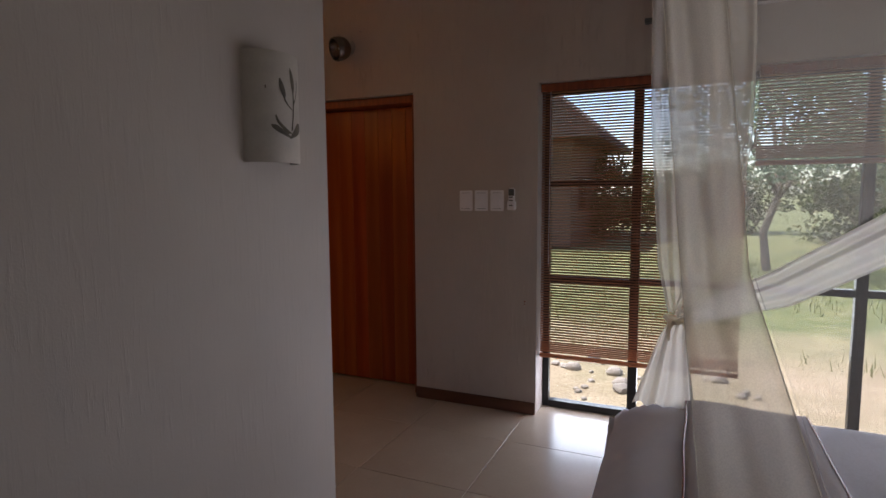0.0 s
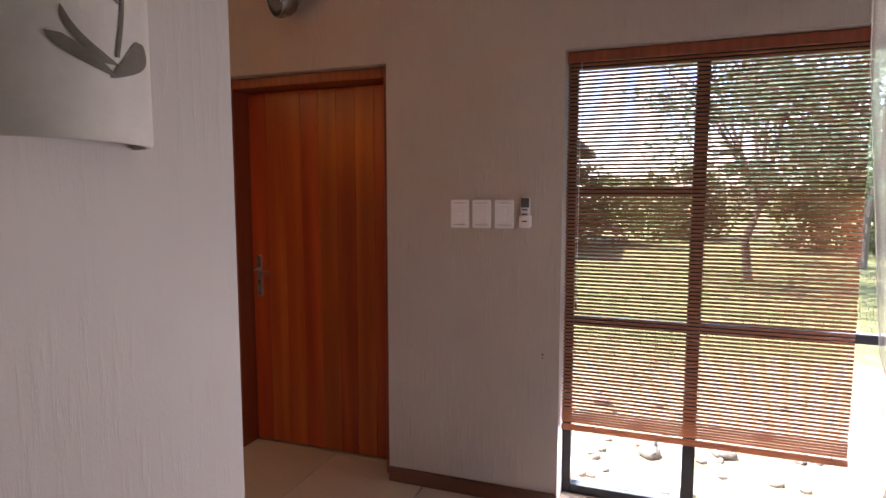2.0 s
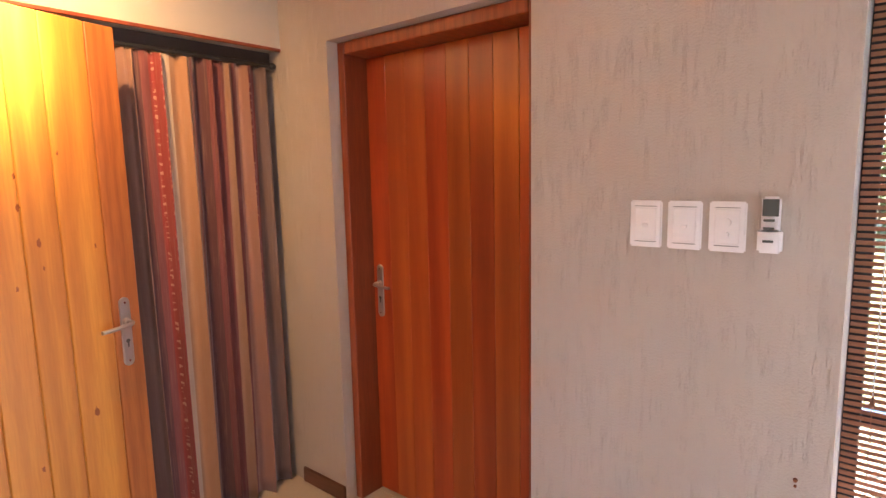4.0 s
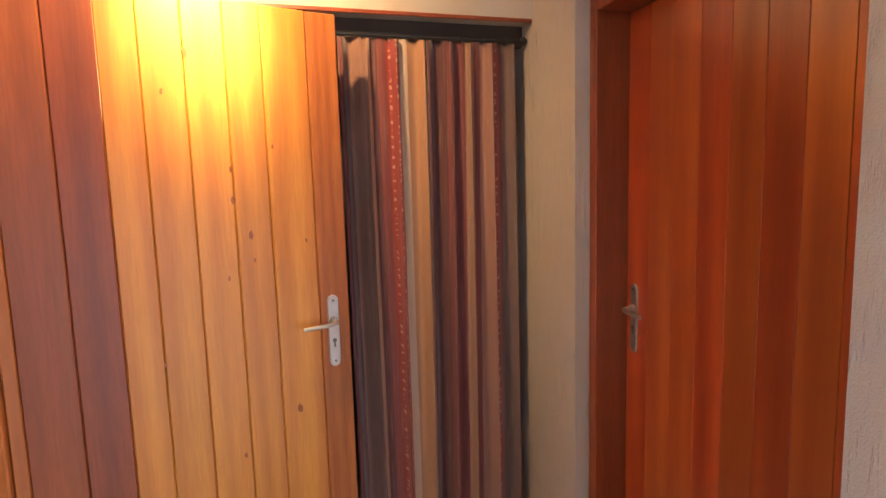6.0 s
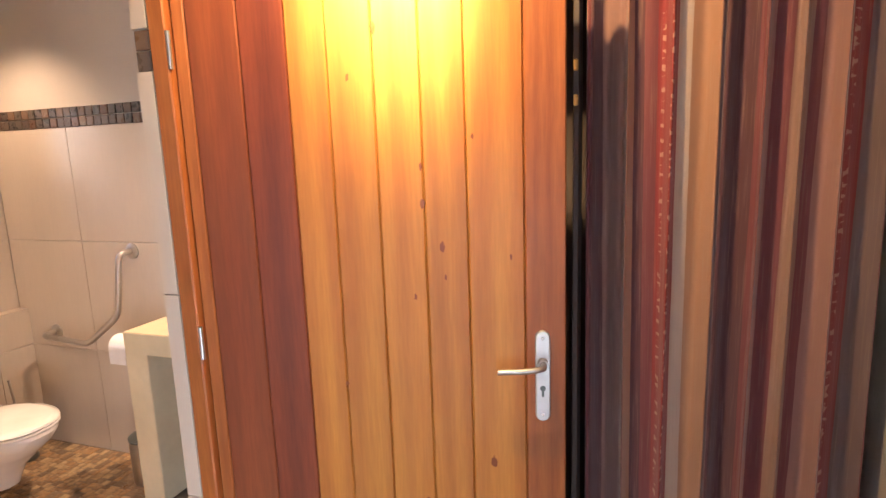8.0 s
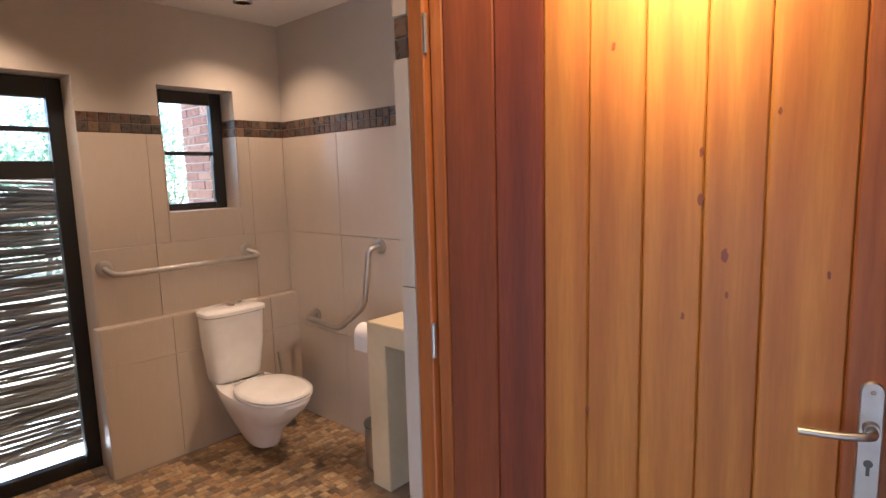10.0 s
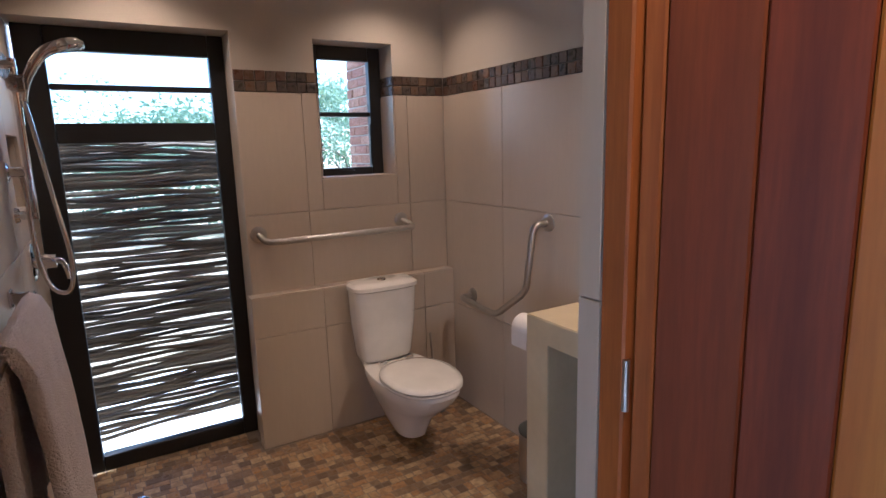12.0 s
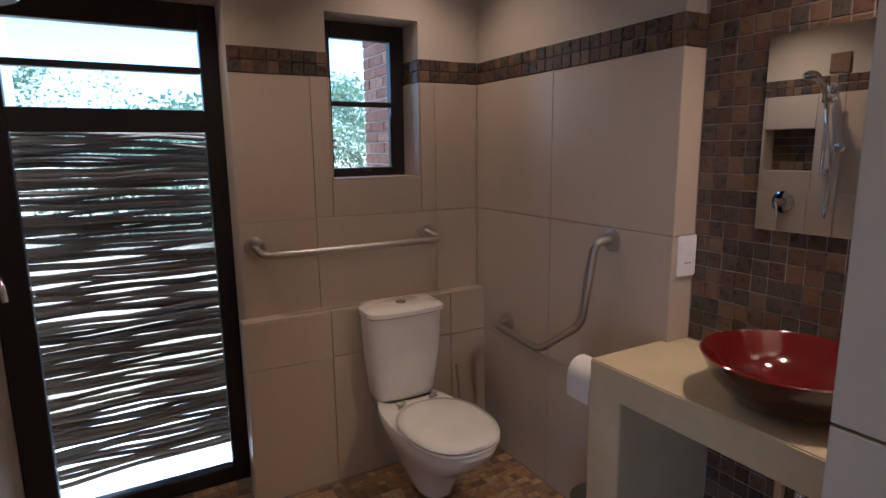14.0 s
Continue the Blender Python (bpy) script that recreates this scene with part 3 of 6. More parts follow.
def lever_handle(parent, x, z, side, length=0.115):
    """A back plate with a round-ended lever; the face of the leaf is y = 0, the lever runs to side."""
    def outline(r, y):
        pts = []
        for k in range(20):
            g = math.pi * k / 19
            pts.append((x + r * math.cos(g), y, z + 0.101 + r * math.sin(g)))
        for k in range(20):
            g = math.pi + math.pi * k / 19
            pts.append((x + r * math.cos(g), y, z - 0.106 + r * math.sin(g)))
        return pts

    bm = rings_to(bmesh.new(), [outline(0.019, 0.0), outline(0.019, -0.005), outline(0.0165, -0.007)])
    h = part("handle_plate", bm, STEEL, parent, "satin steel door handle plate")
    bm = bmesh.new()
    cyl(bm, (x, -0.006, z + 0.034), (x, -0.018, z + 0.034), 0.014, 0.012, 20)
    tube(bm, bend([(x, -0.012, z + 0.034), (x, -0.05, z + 0.034), (x + side * 0.05, -0.054, z + 0.029), (x + side * length, -0.05, z + 0.026)], 0.02), lambda u: 0.0085 - 0.0015 * u, 12)
    part("lever", bm, STEEL, h, "", True)
    bm = cyl(bmesh.new(), (x, -0.0068, z - 0.035), (x, -0.0078, z - 0.035), 0.0075, None, 14)
    box(bm, x - 0.003, x + 0.003, -0.0078, -0.0068, z - 0.058, z - 0.036)
    part("keyhole", bm, GREY_PLASTIC, h, "dark keyhole")
    for zz in (z - 0.106, z + 0.101):
        part("screw", cyl(bmesh.new(), (x, -0.006, zz), (x, -0.0085, zz), 0.005, 0.004, 10), CHROME, h)


outer_door = plank_door("outer_door", "closed red-brown hardwood plank door in the plaster wall", (-2.285, 3.612, 0.012), 0, [0.905 / 8] * 8, 2.02, [RED_WOOD, RED_WOOD_PALE, RED_WOOD_PALE, RED_WOOD, RED_WOOD_PALE, RED_WOOD, RED_WOOD_PALE, RED_WOOD], 0.0012)
lever_handle(outer_door, 0.045, 0.985, 1, 0.1)
door_frame = thing("door_frame", "red-brown hardwood frame of the outer door", "door frame", (0, 0, 0))
for x0, x1 in ((D1L + 0.001, -2.287), (-1.378, D1R - 0.001)):
    part("jamb", box(bmesh.new(), x0, x1, 3.485, 3.66, 0.001, HEAD - 0.002, 0.004, 1), FRAME_WOOD, door_frame)
part("head", box(bmesh.new(), -2.286, -1.379, 3.485, 3.66, 2.036, HEAD - 0.002, 0.004, 1), FRAME_WOOD, door_frame)
part("stop", box(bmesh.new(), -2.286, -1.379, 3.655, 3.675, 0.001, 2.087), FRAME_WOOD, door_frame)

# ---- open pine door of the bathroom ----
LEAF_TURN = math.degrees(math.atan2(0.9705, -0.2411))
bath_door = plank_door("bath_door", "open yellow and reddish pine plank door with steel handle", (-2.2525, 1.7242, 0.012), LEAF_TURN, [0.035, 0.130, 0.117, 0.099, 0.113, 0.113, 0.107, 0.140, 0.102], 2.02, [PINE_FRAME, PINE_ORANGE, PINE_RED, PINE, PINE, PINE, PINE, PINE, PINE_FRAME])
lever_handle(bath_door, 0.896, 0.99, -1)
for kx, kz, kr in ((0.647, 1.328, 0.009), (0.602, 1.44, 0.008), (0.768, 0.745, 0.011), (0.60, 1.53, 0.006), (0.382, 0.965, 0.006), (0.50, 1.86, 0.010), (0.73, 1.60, 0.005), (0.588, 0.63, 0.007), (0.43, 1.75, 0.006), (0.655, 1.25, 0.005), (0.575, 1.20, 0.005), (0.82, 1.30, 0.005)):
    bm = bmesh.new()
    bmesh.ops.create_circle(bm, cap_ends=True, segments=12, radius=kr, matrix=pose(kx, -0.0004, kz, 90, 0, 0) @ Matrix.Diagonal((0.7, 1.5, 1, 1)))
    for v in bm.verts:
        v.co += Vector((random.uniform(-0.3, 0.3) * kr, 0, random.uniform(-0.45, 0.45) * kr))
    part("knot", bm, PINE_KNOT, bath_door, "dark pine knot")
bath_frame = thing("bath_door_frame", "orange-brown wooden frame of the bathroom doorway", "door frame", (0, 0, 0))
for x0, x1 in ((-2.3, -2.235), (-1.284, -1.249)):
    part("jamb", box(bmesh.new(), x0, x1, 1.667, 1.72, 0.001, HEAD - 0.002, 0.004, 1), PINE_FRAME, bath_frame)
part("head", box(bmesh.new(), -2.234, -1.285, 1.667, 1.72, 2.045, HEAD - 0.002, 0.004, 1), PINE_FRAME, bath_frame)
for hz in (0.3, 1.05, 1.8):
    part("hinge", cyl(bmesh.new(), (-2.24, 1.7225, hz), (-2.24, 1.7225, hz + 0.09), 0.006, None, 10), STEEL, bath_frame, "steel butt hinge")

# ---- bedroom windows ----
GY = 3.63


def bedroom_window():
    w = tagged(new("window_1"), "wide black-framed glazing down to the floor", "window", kind="structure")
    bars = [(W1L + 0.001, W1L + 0.04, 0.0, 2.08), (0.055, 0.11, 0.04, 2.04), (1.21, 1.265, 0.04, 2.04), (2.40, 2.455, 0.04, 2.04), (W1R - 0.04, W1R - 0.001, 0.0, 2.08)]
    for x0, x1, z0, z1 in bars:
        part("mullion", box(bmesh.new(), x0, x1, GY - 0.02, GY + 0.03, z0, z1, 0.003, 1), BLACK_ALU, w)
    for z0, z1 in ((0.0, 0.045), (2.035, 2.08)):
        part("window_frame", box(bmesh.new(), W1L + 0.041, W1R - 0.041, GY - 0.025, GY + 0.035, z0, z1, 0.003, 1), BLACK_ALU, w)
    for x0, x1, z in ((W1L + 0.041, 0.054, 0.86), (0.111, 1.209, 0.868), (1.266, 2.399, 0.868), (2.456, W1R - 0.041, 0.868), (W1L + 0.041, 0.054, 1.474)):
        part("transom", box(bmesh.new(), x0, x1, GY - 0.018, GY + 0.028, z - 0.02, z + 0.02, 0.003, 1), BLACK_ALU, w)
    for x0, x1, z0, z1 in ((-0.444, 0.055, 0.045, 0.84), (-0.444, 0.055, 0.88, 1.454), (-0.444, 0.055, 1.494, 2.035), (0.11, 1.21, 0.045, 0.848), (0.11, 1.21, 0.888, 2.035), (1.265, 2.4, 0.045, 0.848), (1.265, 2.4, 0.888, 2.035), (2.455, 3.01, 0.045, 0.848), (2.455, 3.01, 0.888, 2.035)):
        ob = part("pane", box(bmesh.new(), x0, x1, GY + 0.004, GY + 0.008, z0, z1), GLASS, w)
        ob.visible_shadow = False
    return w


bedroom_window()


def fill_glazing():
    """Plain unseen glazing, added in the bedroom wall behind the walk to light the room."""
    f = tagged(new("unseen_window"), "unseen black-framed glazing added behind the walk to let in light", "window", kind="structure")
    for x in (0.501, 1.375):
        part("mullion", box(bmesh.new(), x, x + 0.05, -2.73, -2.68, 0.901, 2.299, 0.003, 1), BLACK_ALU, f)
    part("pane", box(bmesh.new(), 0.552, 1.374, -2.706, -2.702, 0.901, 2.299), GLASS, f).visible_shadow = False


fill_glazing()


def slat_blind(x0, x1, bottom, label):
    """Thin wooden slats on cords under a head rail, with a bottom rail."""
    b = thing("wooden_blind", label, "blind", ((x0 + x1) / 2, 3.505, bottom))
    w = (x1 - x0) / 2
    top = 2.045 - bottom
    part("head_rail", box(bmesh.new(), -w, w, -0.025, 0.02, top, top + 0.035, 0.004, 1), FRAME_WOOD, b)
    part("valance", box(bmesh.new(), -w, w, -0.034, -0.026, top - 0.012, top + 0.036, 0.002, 1), FRAME_WOOD, b)
    part("bottom_rail", tube(bmesh.new(), [(-w, 0, 0.012), (w, 0, 0.012)], 0.014, 12), SLAT_WOOD, b, "", True)
    slat = mesh_of("slat", box(bmesh.new(), -w, w, -0.0018, 0.0018, -0.0053, 0.0053, 0.0012, 1), SLAT_WOOD)
    z, i = 0.04, 0
    while z < top - 0.012:
        s = new("slat", slat)
        s.parent = b
        s.matrix_basis = pose(random.uniform(-0.001, 0.001), 0, z, random.uniform(-8, 8), random.uniform(-0.05, 0.05), 0)
        z += 0.0122 if z < 0.10 else 0.0168
    for k in (-0.9, -0.6, -0.3, 0.02, 0.3, 0.6, 0.9):
        part("cord", cyl(bmesh.new(), (k * w, -0.012, 0.02), (k * w, -0.012, top), 0.0009, None, 5), SLAT_WOOD, b)
    return b


slat_blind(W1L + 0.008, 0.66, 0.365, "brown wooden slat blind lowered over the window")
slat_blind(0.70, 1.86, 1.56, "brown wooden slat blind drawn half way up")
pull = thing("blind_pull_cord", "thin cord hanging beside the wooden blind", "cord", (-0.42, 3.465, 0.95))
part("string", cyl(bmesh.new(), (0, 0, 0.02), (0.004, 0, 1.08), 0.0015, None, 6), LINEN, pull)
part("toggle", lathe(bmesh.new(), [(0.003, 0.0), (0.006, 0.005), (0.005, 0.02), (0.002, 0.028)], 10), SLAT_WOOD, pull)

# ---- small things on the plaster walls ----


def switch(at, kind):
    s = thing("light_switch", "white plastic switch plate on the plaster wall" if kind else "white plastic dimmer plate with two knobs", "switch", at, 0, "switches beside the outer door")
    part("plate", box(bmesh.new(), -0.045, 0.045, -0.009, 0, -0.066, 0.066, 0.004, 2), WHITE_PLASTIC, s)
    part("inset", box(bmesh.new(), -0.03, 0.03, -0.0115, -0.0085, -0.045, 0.045, 0.0015, 1), WHITE_PLASTIC, s)
    for zz in ((0.0,) if kind else (0.012, -0.02)):
        if kind:
            part("rocker", box(bmesh.new(), -0.008, 0.008, -0.017, -0.011, zz - 0.005, zz + 0.005, 0.002, 1, pose(0, 0, 0, 14, 0, 0)), WHITE_PLASTIC, s)
        else:
            part("knob", cyl(bmesh.new(), (0, -0.011, zz), (0, -0.022, zz), 0.011 if zz > 0 else 0.007, None, 18), WHITE_PLASTIC, s)
    for zz in (-0.05, 0.05):
        part("groove", box(bmesh.new(), -0.03, 0.03, -0.0098, -0.0088, zz - 0.0008, zz + 0.0008), GREY_PLASTIC, s)
    return s


for sx, kind in ((-0.957, 1), (-0.852, 1), (-0.745, 0)):
    switch((sx, NY, 1.372), kind)
remote = thing("remote_control", "white air conditioner remote in its wall holder", "remote control", (-0.645, NY, 1.312))
part("holder", box(bmesh.new(), -0.027, 0.027, -0.03, 0, 0.0, 0.06, 0.006, 2), WHITE_PLASTIC, remote)
part("body", box(bmesh.new(), -0.021, 0.021, -0.024, -0.006, 0.01, 0.14, 0.006, 2), WHITE_PLASTIC, remote)
part("display", box(bmesh.new(), -0.018, 0.018, -0.0265, -0.0235, 0.092, 0.134, 0.001, 1), GREY_PLASTIC, remote, "grey display")
for bz in (0.082, 0.062, 0.030):
    part("button", box(bmesh.new(), -0.014, 0.010, -0.0315, -0.0235, bz - 0.003, bz + 0.003, 0.001, 1), GREY_PLASTIC, remote)
nail = thing("wall_plug", "small brown wall plug stub in the plaster", "wall plug", (-0.56, NY, 0.732))
part("plug", cyl(bmesh.new(), (0, 0.0, 0), (0, -0.008, 0), 0.006, 0.004, 8), PINE_KNOT, nail)
part("scar", cyl(bmesh.new(), (0, 0.0, -0.018), (0.001, -0.002, -0.014), 0.004, 0.003, 8), PINE_KNOT, nail)


def spotlight():
    s = thing("wall_spotlight", "round grey metal spotlight over the outer door", "spotlight", (-1.83, NY, 2.415))
    part("wall_plate", cyl(bmesh.new(), (0, 0, 0.02), (0, -0.018, 0.02), 0.05, 0.045, 28), STEEL, s, "", True)
    part("arm", tube(bmesh.new(), bend([(0, -0.015, 0.02), (0, -0.055, 0.015), (-0.012, -0.075, 0.0)], 0.02), 0.008, 10), STEEL, s, "", True)
    aim = Vector((-2.41 + 1.86, 2.33 - 3.29, 2.08 - 2.395)).normalized()
    q = aim.to_track_quat("Z", "Y").to_matrix().to_4x4()
    bm = bmesh.new()
    prof = [(0.012, -0.06), (0.03, -0.056), (0.047, -0.04), (0.056, -0.015), (0.058, 0.02), (0.055, 0.03), (0.049, 0.03), (0.046, 0.012), (0.02, -0.02), (0.004, -0.025)]
    lathe(bm, prof, 32)
    shade = part("shade", bm, plain("dull_grey_metal", (0.22, 0.21, 0.20), 0.24, 1.0), s, "dull grey metal shade", True, 50)
    shade.matrix_basis = Matrix.Translation((-0.01, -0.11, -0.01)) @ q @ Matrix.Diagonal((1.4, 1.4, 1.25, 1))
    bm = bmesh.new()
    bmesh.ops.create_uvsphere(bm, u_segments=16, v_segments=10, radius=0.016)
    bulb = part("bulb", bm, CERAMIC, s, "unlit pale bulb", True)
    bulb.matrix_basis = Matrix.Translation((-0.01, -0.11, -0.01)) @ q @ Matrix.Translation((0, 0, -0.012))
    for sx in (-0.082, 0.1):
        part("screw_hook", tube(bmesh.new(), bend([(sx, 0, 0.115), (sx, -0.03, 0.112), (sx + 0.012, -0.036, 0.105)], 0.01), 0.005, 8), CHROME, s, "small bright screw hook")
    return s


spotlight()


def ceiling_spot():
    s = thing("ceiling_spotlight", "lit metal spotlight hung from the passage ceiling", "spotlight", (-2.0, 2.337, CEIL))
    low = SPOT_AT[2] + 0.035 - CEIL
    part("rose", cyl(bmesh.new(), (0, 0, 0), (0, 0, -0.02), 0.045, 0.04, 24), STEEL, s, "", True)
    part("stem", cyl(bmesh.new(), (0, 0, -0.02), (0, 0, low + 0.02), 0.007, None, 10), STEEL, s, "", True)
    aim = (Vector((-2.39, 2.25, 2.06)) - Vector(SPOT_AT)).normalized()
    q = aim.to_track_quat("Z", "Y").to_matrix().to_4x4()
    cup = part("cup", lathe(bmesh.new(), [(0.008, -0.05), (0.03, -0.045), (0.04, -0.02), (0.043, 0.0), (0.039, 0.0), (0.034, -0.02), (0.01, -0.035)], 28), STEEL, s, "", True, 50)
    cup.matrix_basis = Matrix.Translation(Vector(SPOT_AT) - aim * 0.028 - Vector((-2.0, 2.337, CEIL))) @ q
    return s


ceiling_spot()


def sconce():
    """A half-round clay shade on the partition, with reeds carved into it."""
    y0, y1, z0, z1 = 1.297, 1.515, 1.517, 1.845
    s = thing("wall_sconce", "cream clay half-round wall sconce with carved reeds", "wall lamp", (PX, (y0 + y1) / 2, z0))
    half, h, bulge, n = (y1 - y0) / 2, z1 - z0, 0.085, 24

    def out(a, off=0.0):
        return (bulge + off) * math.sin(a), -(half + off) * math.cos(a)

    bm = bmesh.new()
    rings = []
    for z, off in ((0.0, -0.003), (0.004, 0.0), (h - 0.004, 0.0), (h, -0.003), (h, -0.009), (0.0, -0.009)):
        rings.append([(*out(math.pi * k / n, off), z) for k in range(n + 1)])
    rings.append(rings[0])
    rings_to(bm, rings, False)
    part("shade", bm, SCONCE_CLAY, s, "", True, 40)

    def carve(name, pts, width):
        bm = bmesh.new()
        rows = []
        for i, (a, z) in enumerate(pts):
            w = width(i / (len(pts) - 1))
            a2, a3 = a - w / half, a + w / half
            rows.append([(*out(a2, 0.0012), z), (*out(a, 0.0022), z), (*out(a3, 0.0012), z)])
        rings_to(bm, rows, False)
        part(name, bm, CLAY_DARK, s, "dark carved reed", True)

    def run(a0, z0, a1, z1, bow=0.0, n=10):
        return [(a0 + (a1 - a0) * i / n + bow * math.sin(math.pi * i / n), z0 + (z1 - z0) * i / n) for i in range(n + 1)]

    bud = lambda u: 0.0012 + 0.0085 * math.sin(math.pi * min(1, u * 0.85 + 0.12)) ** 0.8
    carve("reed_stem", run(1.64, 0.098, 1.74, 0.225, 0.05), lambda u: 0.0032)
    carve("reed_head", run(1.75, 0.216, 1.63, 0.284, 0.02), bud)
    carve("reed_branch", run(1.69, 0.160, 1.37, 0.205, -0.10), lambda u: 0.0032)
    carve("reed_head", run(1.39, 0.196, 1.24, 0.249, -0.01), bud)
    carve("reed_blade", run(1.76, 0.178, 1.95, 0.252, 0.07), lambda u: 0.0026 * (1 - 0.7 * u))
    carve("reed_leaf", run(1.62, 0.074, 1.00, 0.112, -0.06), lambda u: 0.017 * math.sin(math.pi * (0.12 + 0.86 * (1 - u))) ** 0.8 + 0.0005)
    carve("reed_leaf", run(1.58, 0.088, 1.08, 0.142, -0.12), lambda u: 0.011 * (1 - u) ** 0.7 + 0.0005)
    carve("reed_leaf", run(1.56, 0.073, 2.02, 0.124, 0.14), lambda u: 0.022 * math.sin(math.pi * (0.10 + 0.88 * (1 - u))) ** 0.8 + 0.0005)
    carve("vent_hole", [(0.80, 0.215 + 0.003 * i) for i in range(4)], lambda u: 0.002)
    return s


sconce()

aircon = thing("air_conditioner", "white wall air conditioner over the glazing", "air conditioner", (0.61, NY, 2.375))
bm = box(bmesh.new(), -0.42, 0.42, -0.2, 0, 0.0, 0.28, 0.03, 4)
part("body", bm, WHITE_PLASTIC, aircon, "", True)
part("louvre", box(bmesh.new(), -0.36, 0.36, -0.19, -0.1, -0.006, 0.004, 0.002, 1), GREY_PLASTIC, aircon, "dark air slot")
pipe = thing("aircon_pipe", "dark pipe stub beside the air conditioner", "pipe", (0.15, NY, 2.36))
part("bracket", box(bmesh.new(), -0.03, 0.05, -0.05, 0, -0.012, 0.012, 0.003, 1), GREY_PLASTIC, pipe)

# ---- curtain and rod of the cupboard niche ----


def cloth(name, rows, material, parent, label="", thick=0.003, even=False):
    """A cloth sheet from rows of points, with u along the cloth and v along its drop."""
    me = bpy.data.meshes.new(name)
    n, k = len(rows), len(rows[0])
    verts = [p for r in rows for p in r]
    faces = [(i * k + j, i * k + j + 1, (i + 1) * k + j + 1, (i + 1) * k + j) for i in range(n - 1) for j in range(k - 1)]
    me.from_pydata(verts, [], faces)
    run = [0.0]
    for a, b in zip(rows[0], rows[0][1:]):
        run.append(run[-1] + (Vector(b) - Vector(a)).length)
    layer = me.uv_layers.new(name="UVMap")
    for loop in me.loops:
        i, j = divmod(loop.vertex_index, k)
        layer.data[loop.index].uv = (j / (k - 0.99) if even else run[j], i / (n - 1))
    me.materials.append(material)
    me.shade_smooth()
    ob = new(name, me)
    ob.parent = parent
    if thick:
        so = ob.modifiers.new("thickness", "SOLIDIFY")
        so.thickness = thick
    if label:
        tagged(ob, label)
    return ob


def striped_curtain():
    y0, y1, top = 2.668, 3.365, 2.02
    c = thing("striped_curtain", "brown, red and tan striped curtain drawn across the niche", "curtain", (WX - 0.045, y0, 0.02))
    rows = []
    for i in range(26):
        v = i / 25
        row = []
        for j in range(220):
            u = j / 219
            ph = u * 2 * math.pi * 7 + 0.9 * math.sin(u * 9) + 0.25 * math.sin(v * 3 + u * 5)
            amp = 0.016 + 0.018 * (1 - v) + 0.006 * math.sin(u * 23)
            x = amp * math.sin(ph) + 0.008 * math.sin(ph * 2.3 + 1)
            y = (y1 - y0) * u + 0.010 * math.cos(ph) + 0.015 * (1 - v) * math.sin(u * 6 + 0.5)
            z = top * v - 0.02 - 0.006 * math.sin(ph) * (1 if i == 25 else 0) + 0.012 * (1 - v) ** 8 * math.sin(u * 14)
            row.append((x, y, z))
        rows.append(row)
    cloth("cloth", rows, STRIPES, c, even=True)
    return c


striped_curtain()
rod = thing("curtain_rod", "black metal curtain rod under the niche lintel", "curtain rod", (WX - 0.045, 2.05, 2.032))
part("pole", cyl(bmesh.new(), (0, 0.0, 0), (0, 1.365, 0), 0.009, None, 14), BLACK_ALU, rod, "", True)
bm = bmesh.new()
bmesh.ops.create_uvsphere(bm, u_segments=14, v_segments=8, radius=0.017, matrix=Matrix.Translation((0.0, 1.362, 0)))
part("finial", bm, BLACK_ALU, rod, "", True)
for k in range(14):
    bm = tube(bmesh.new(), [(0.013 * math.cos(a * math.pi / 6), 0.06 + k * 0.094, -0.004 + 0.013 * math.sin(a * math.pi / 6)) for a in range(13)], 0.0018, 6)
    part("ring", bm, BLACK_ALU, rod, "", True)
lintel = thing("niche_lintel", "dark wooden trim board over the niche curtain", "trim", (WX, 2.05, 2.055))
part("board", box(bmesh.new(), -0.115, -0.085, 0, 1.378, -0.035, 0.044, 0.002, 1), DARK, lintel)
part("edge_strip", box(bmesh.new(), -0.002, 0.008, 0, 1.378, 0.036, 0.05, 0.002, 1), FRAME_WOOD, lintel)
post = thing("niche_post", "dark upright board beside the niche curtain", "post", (WX - 0.06, 2.646, 0.0))
part("board", box(bmesh.new(), -0.05, 0.05, 0, 0.016, 0.001, 2.018, 0.002, 1), DARK, post)
coat = thing("brass_catch", "small brass catch screwed to the dark niche post", "catch", (WX - 0.0105, 2.654, 1.70))
for dz in (0.0, 0.09):
    part("tab", box(bmesh.new(), 0, 0.012, -0.006, 0.006, dz - 0.015, dz + 0.015, 0.003, 1), BRASS, coat)

# ---- bed and its net ----


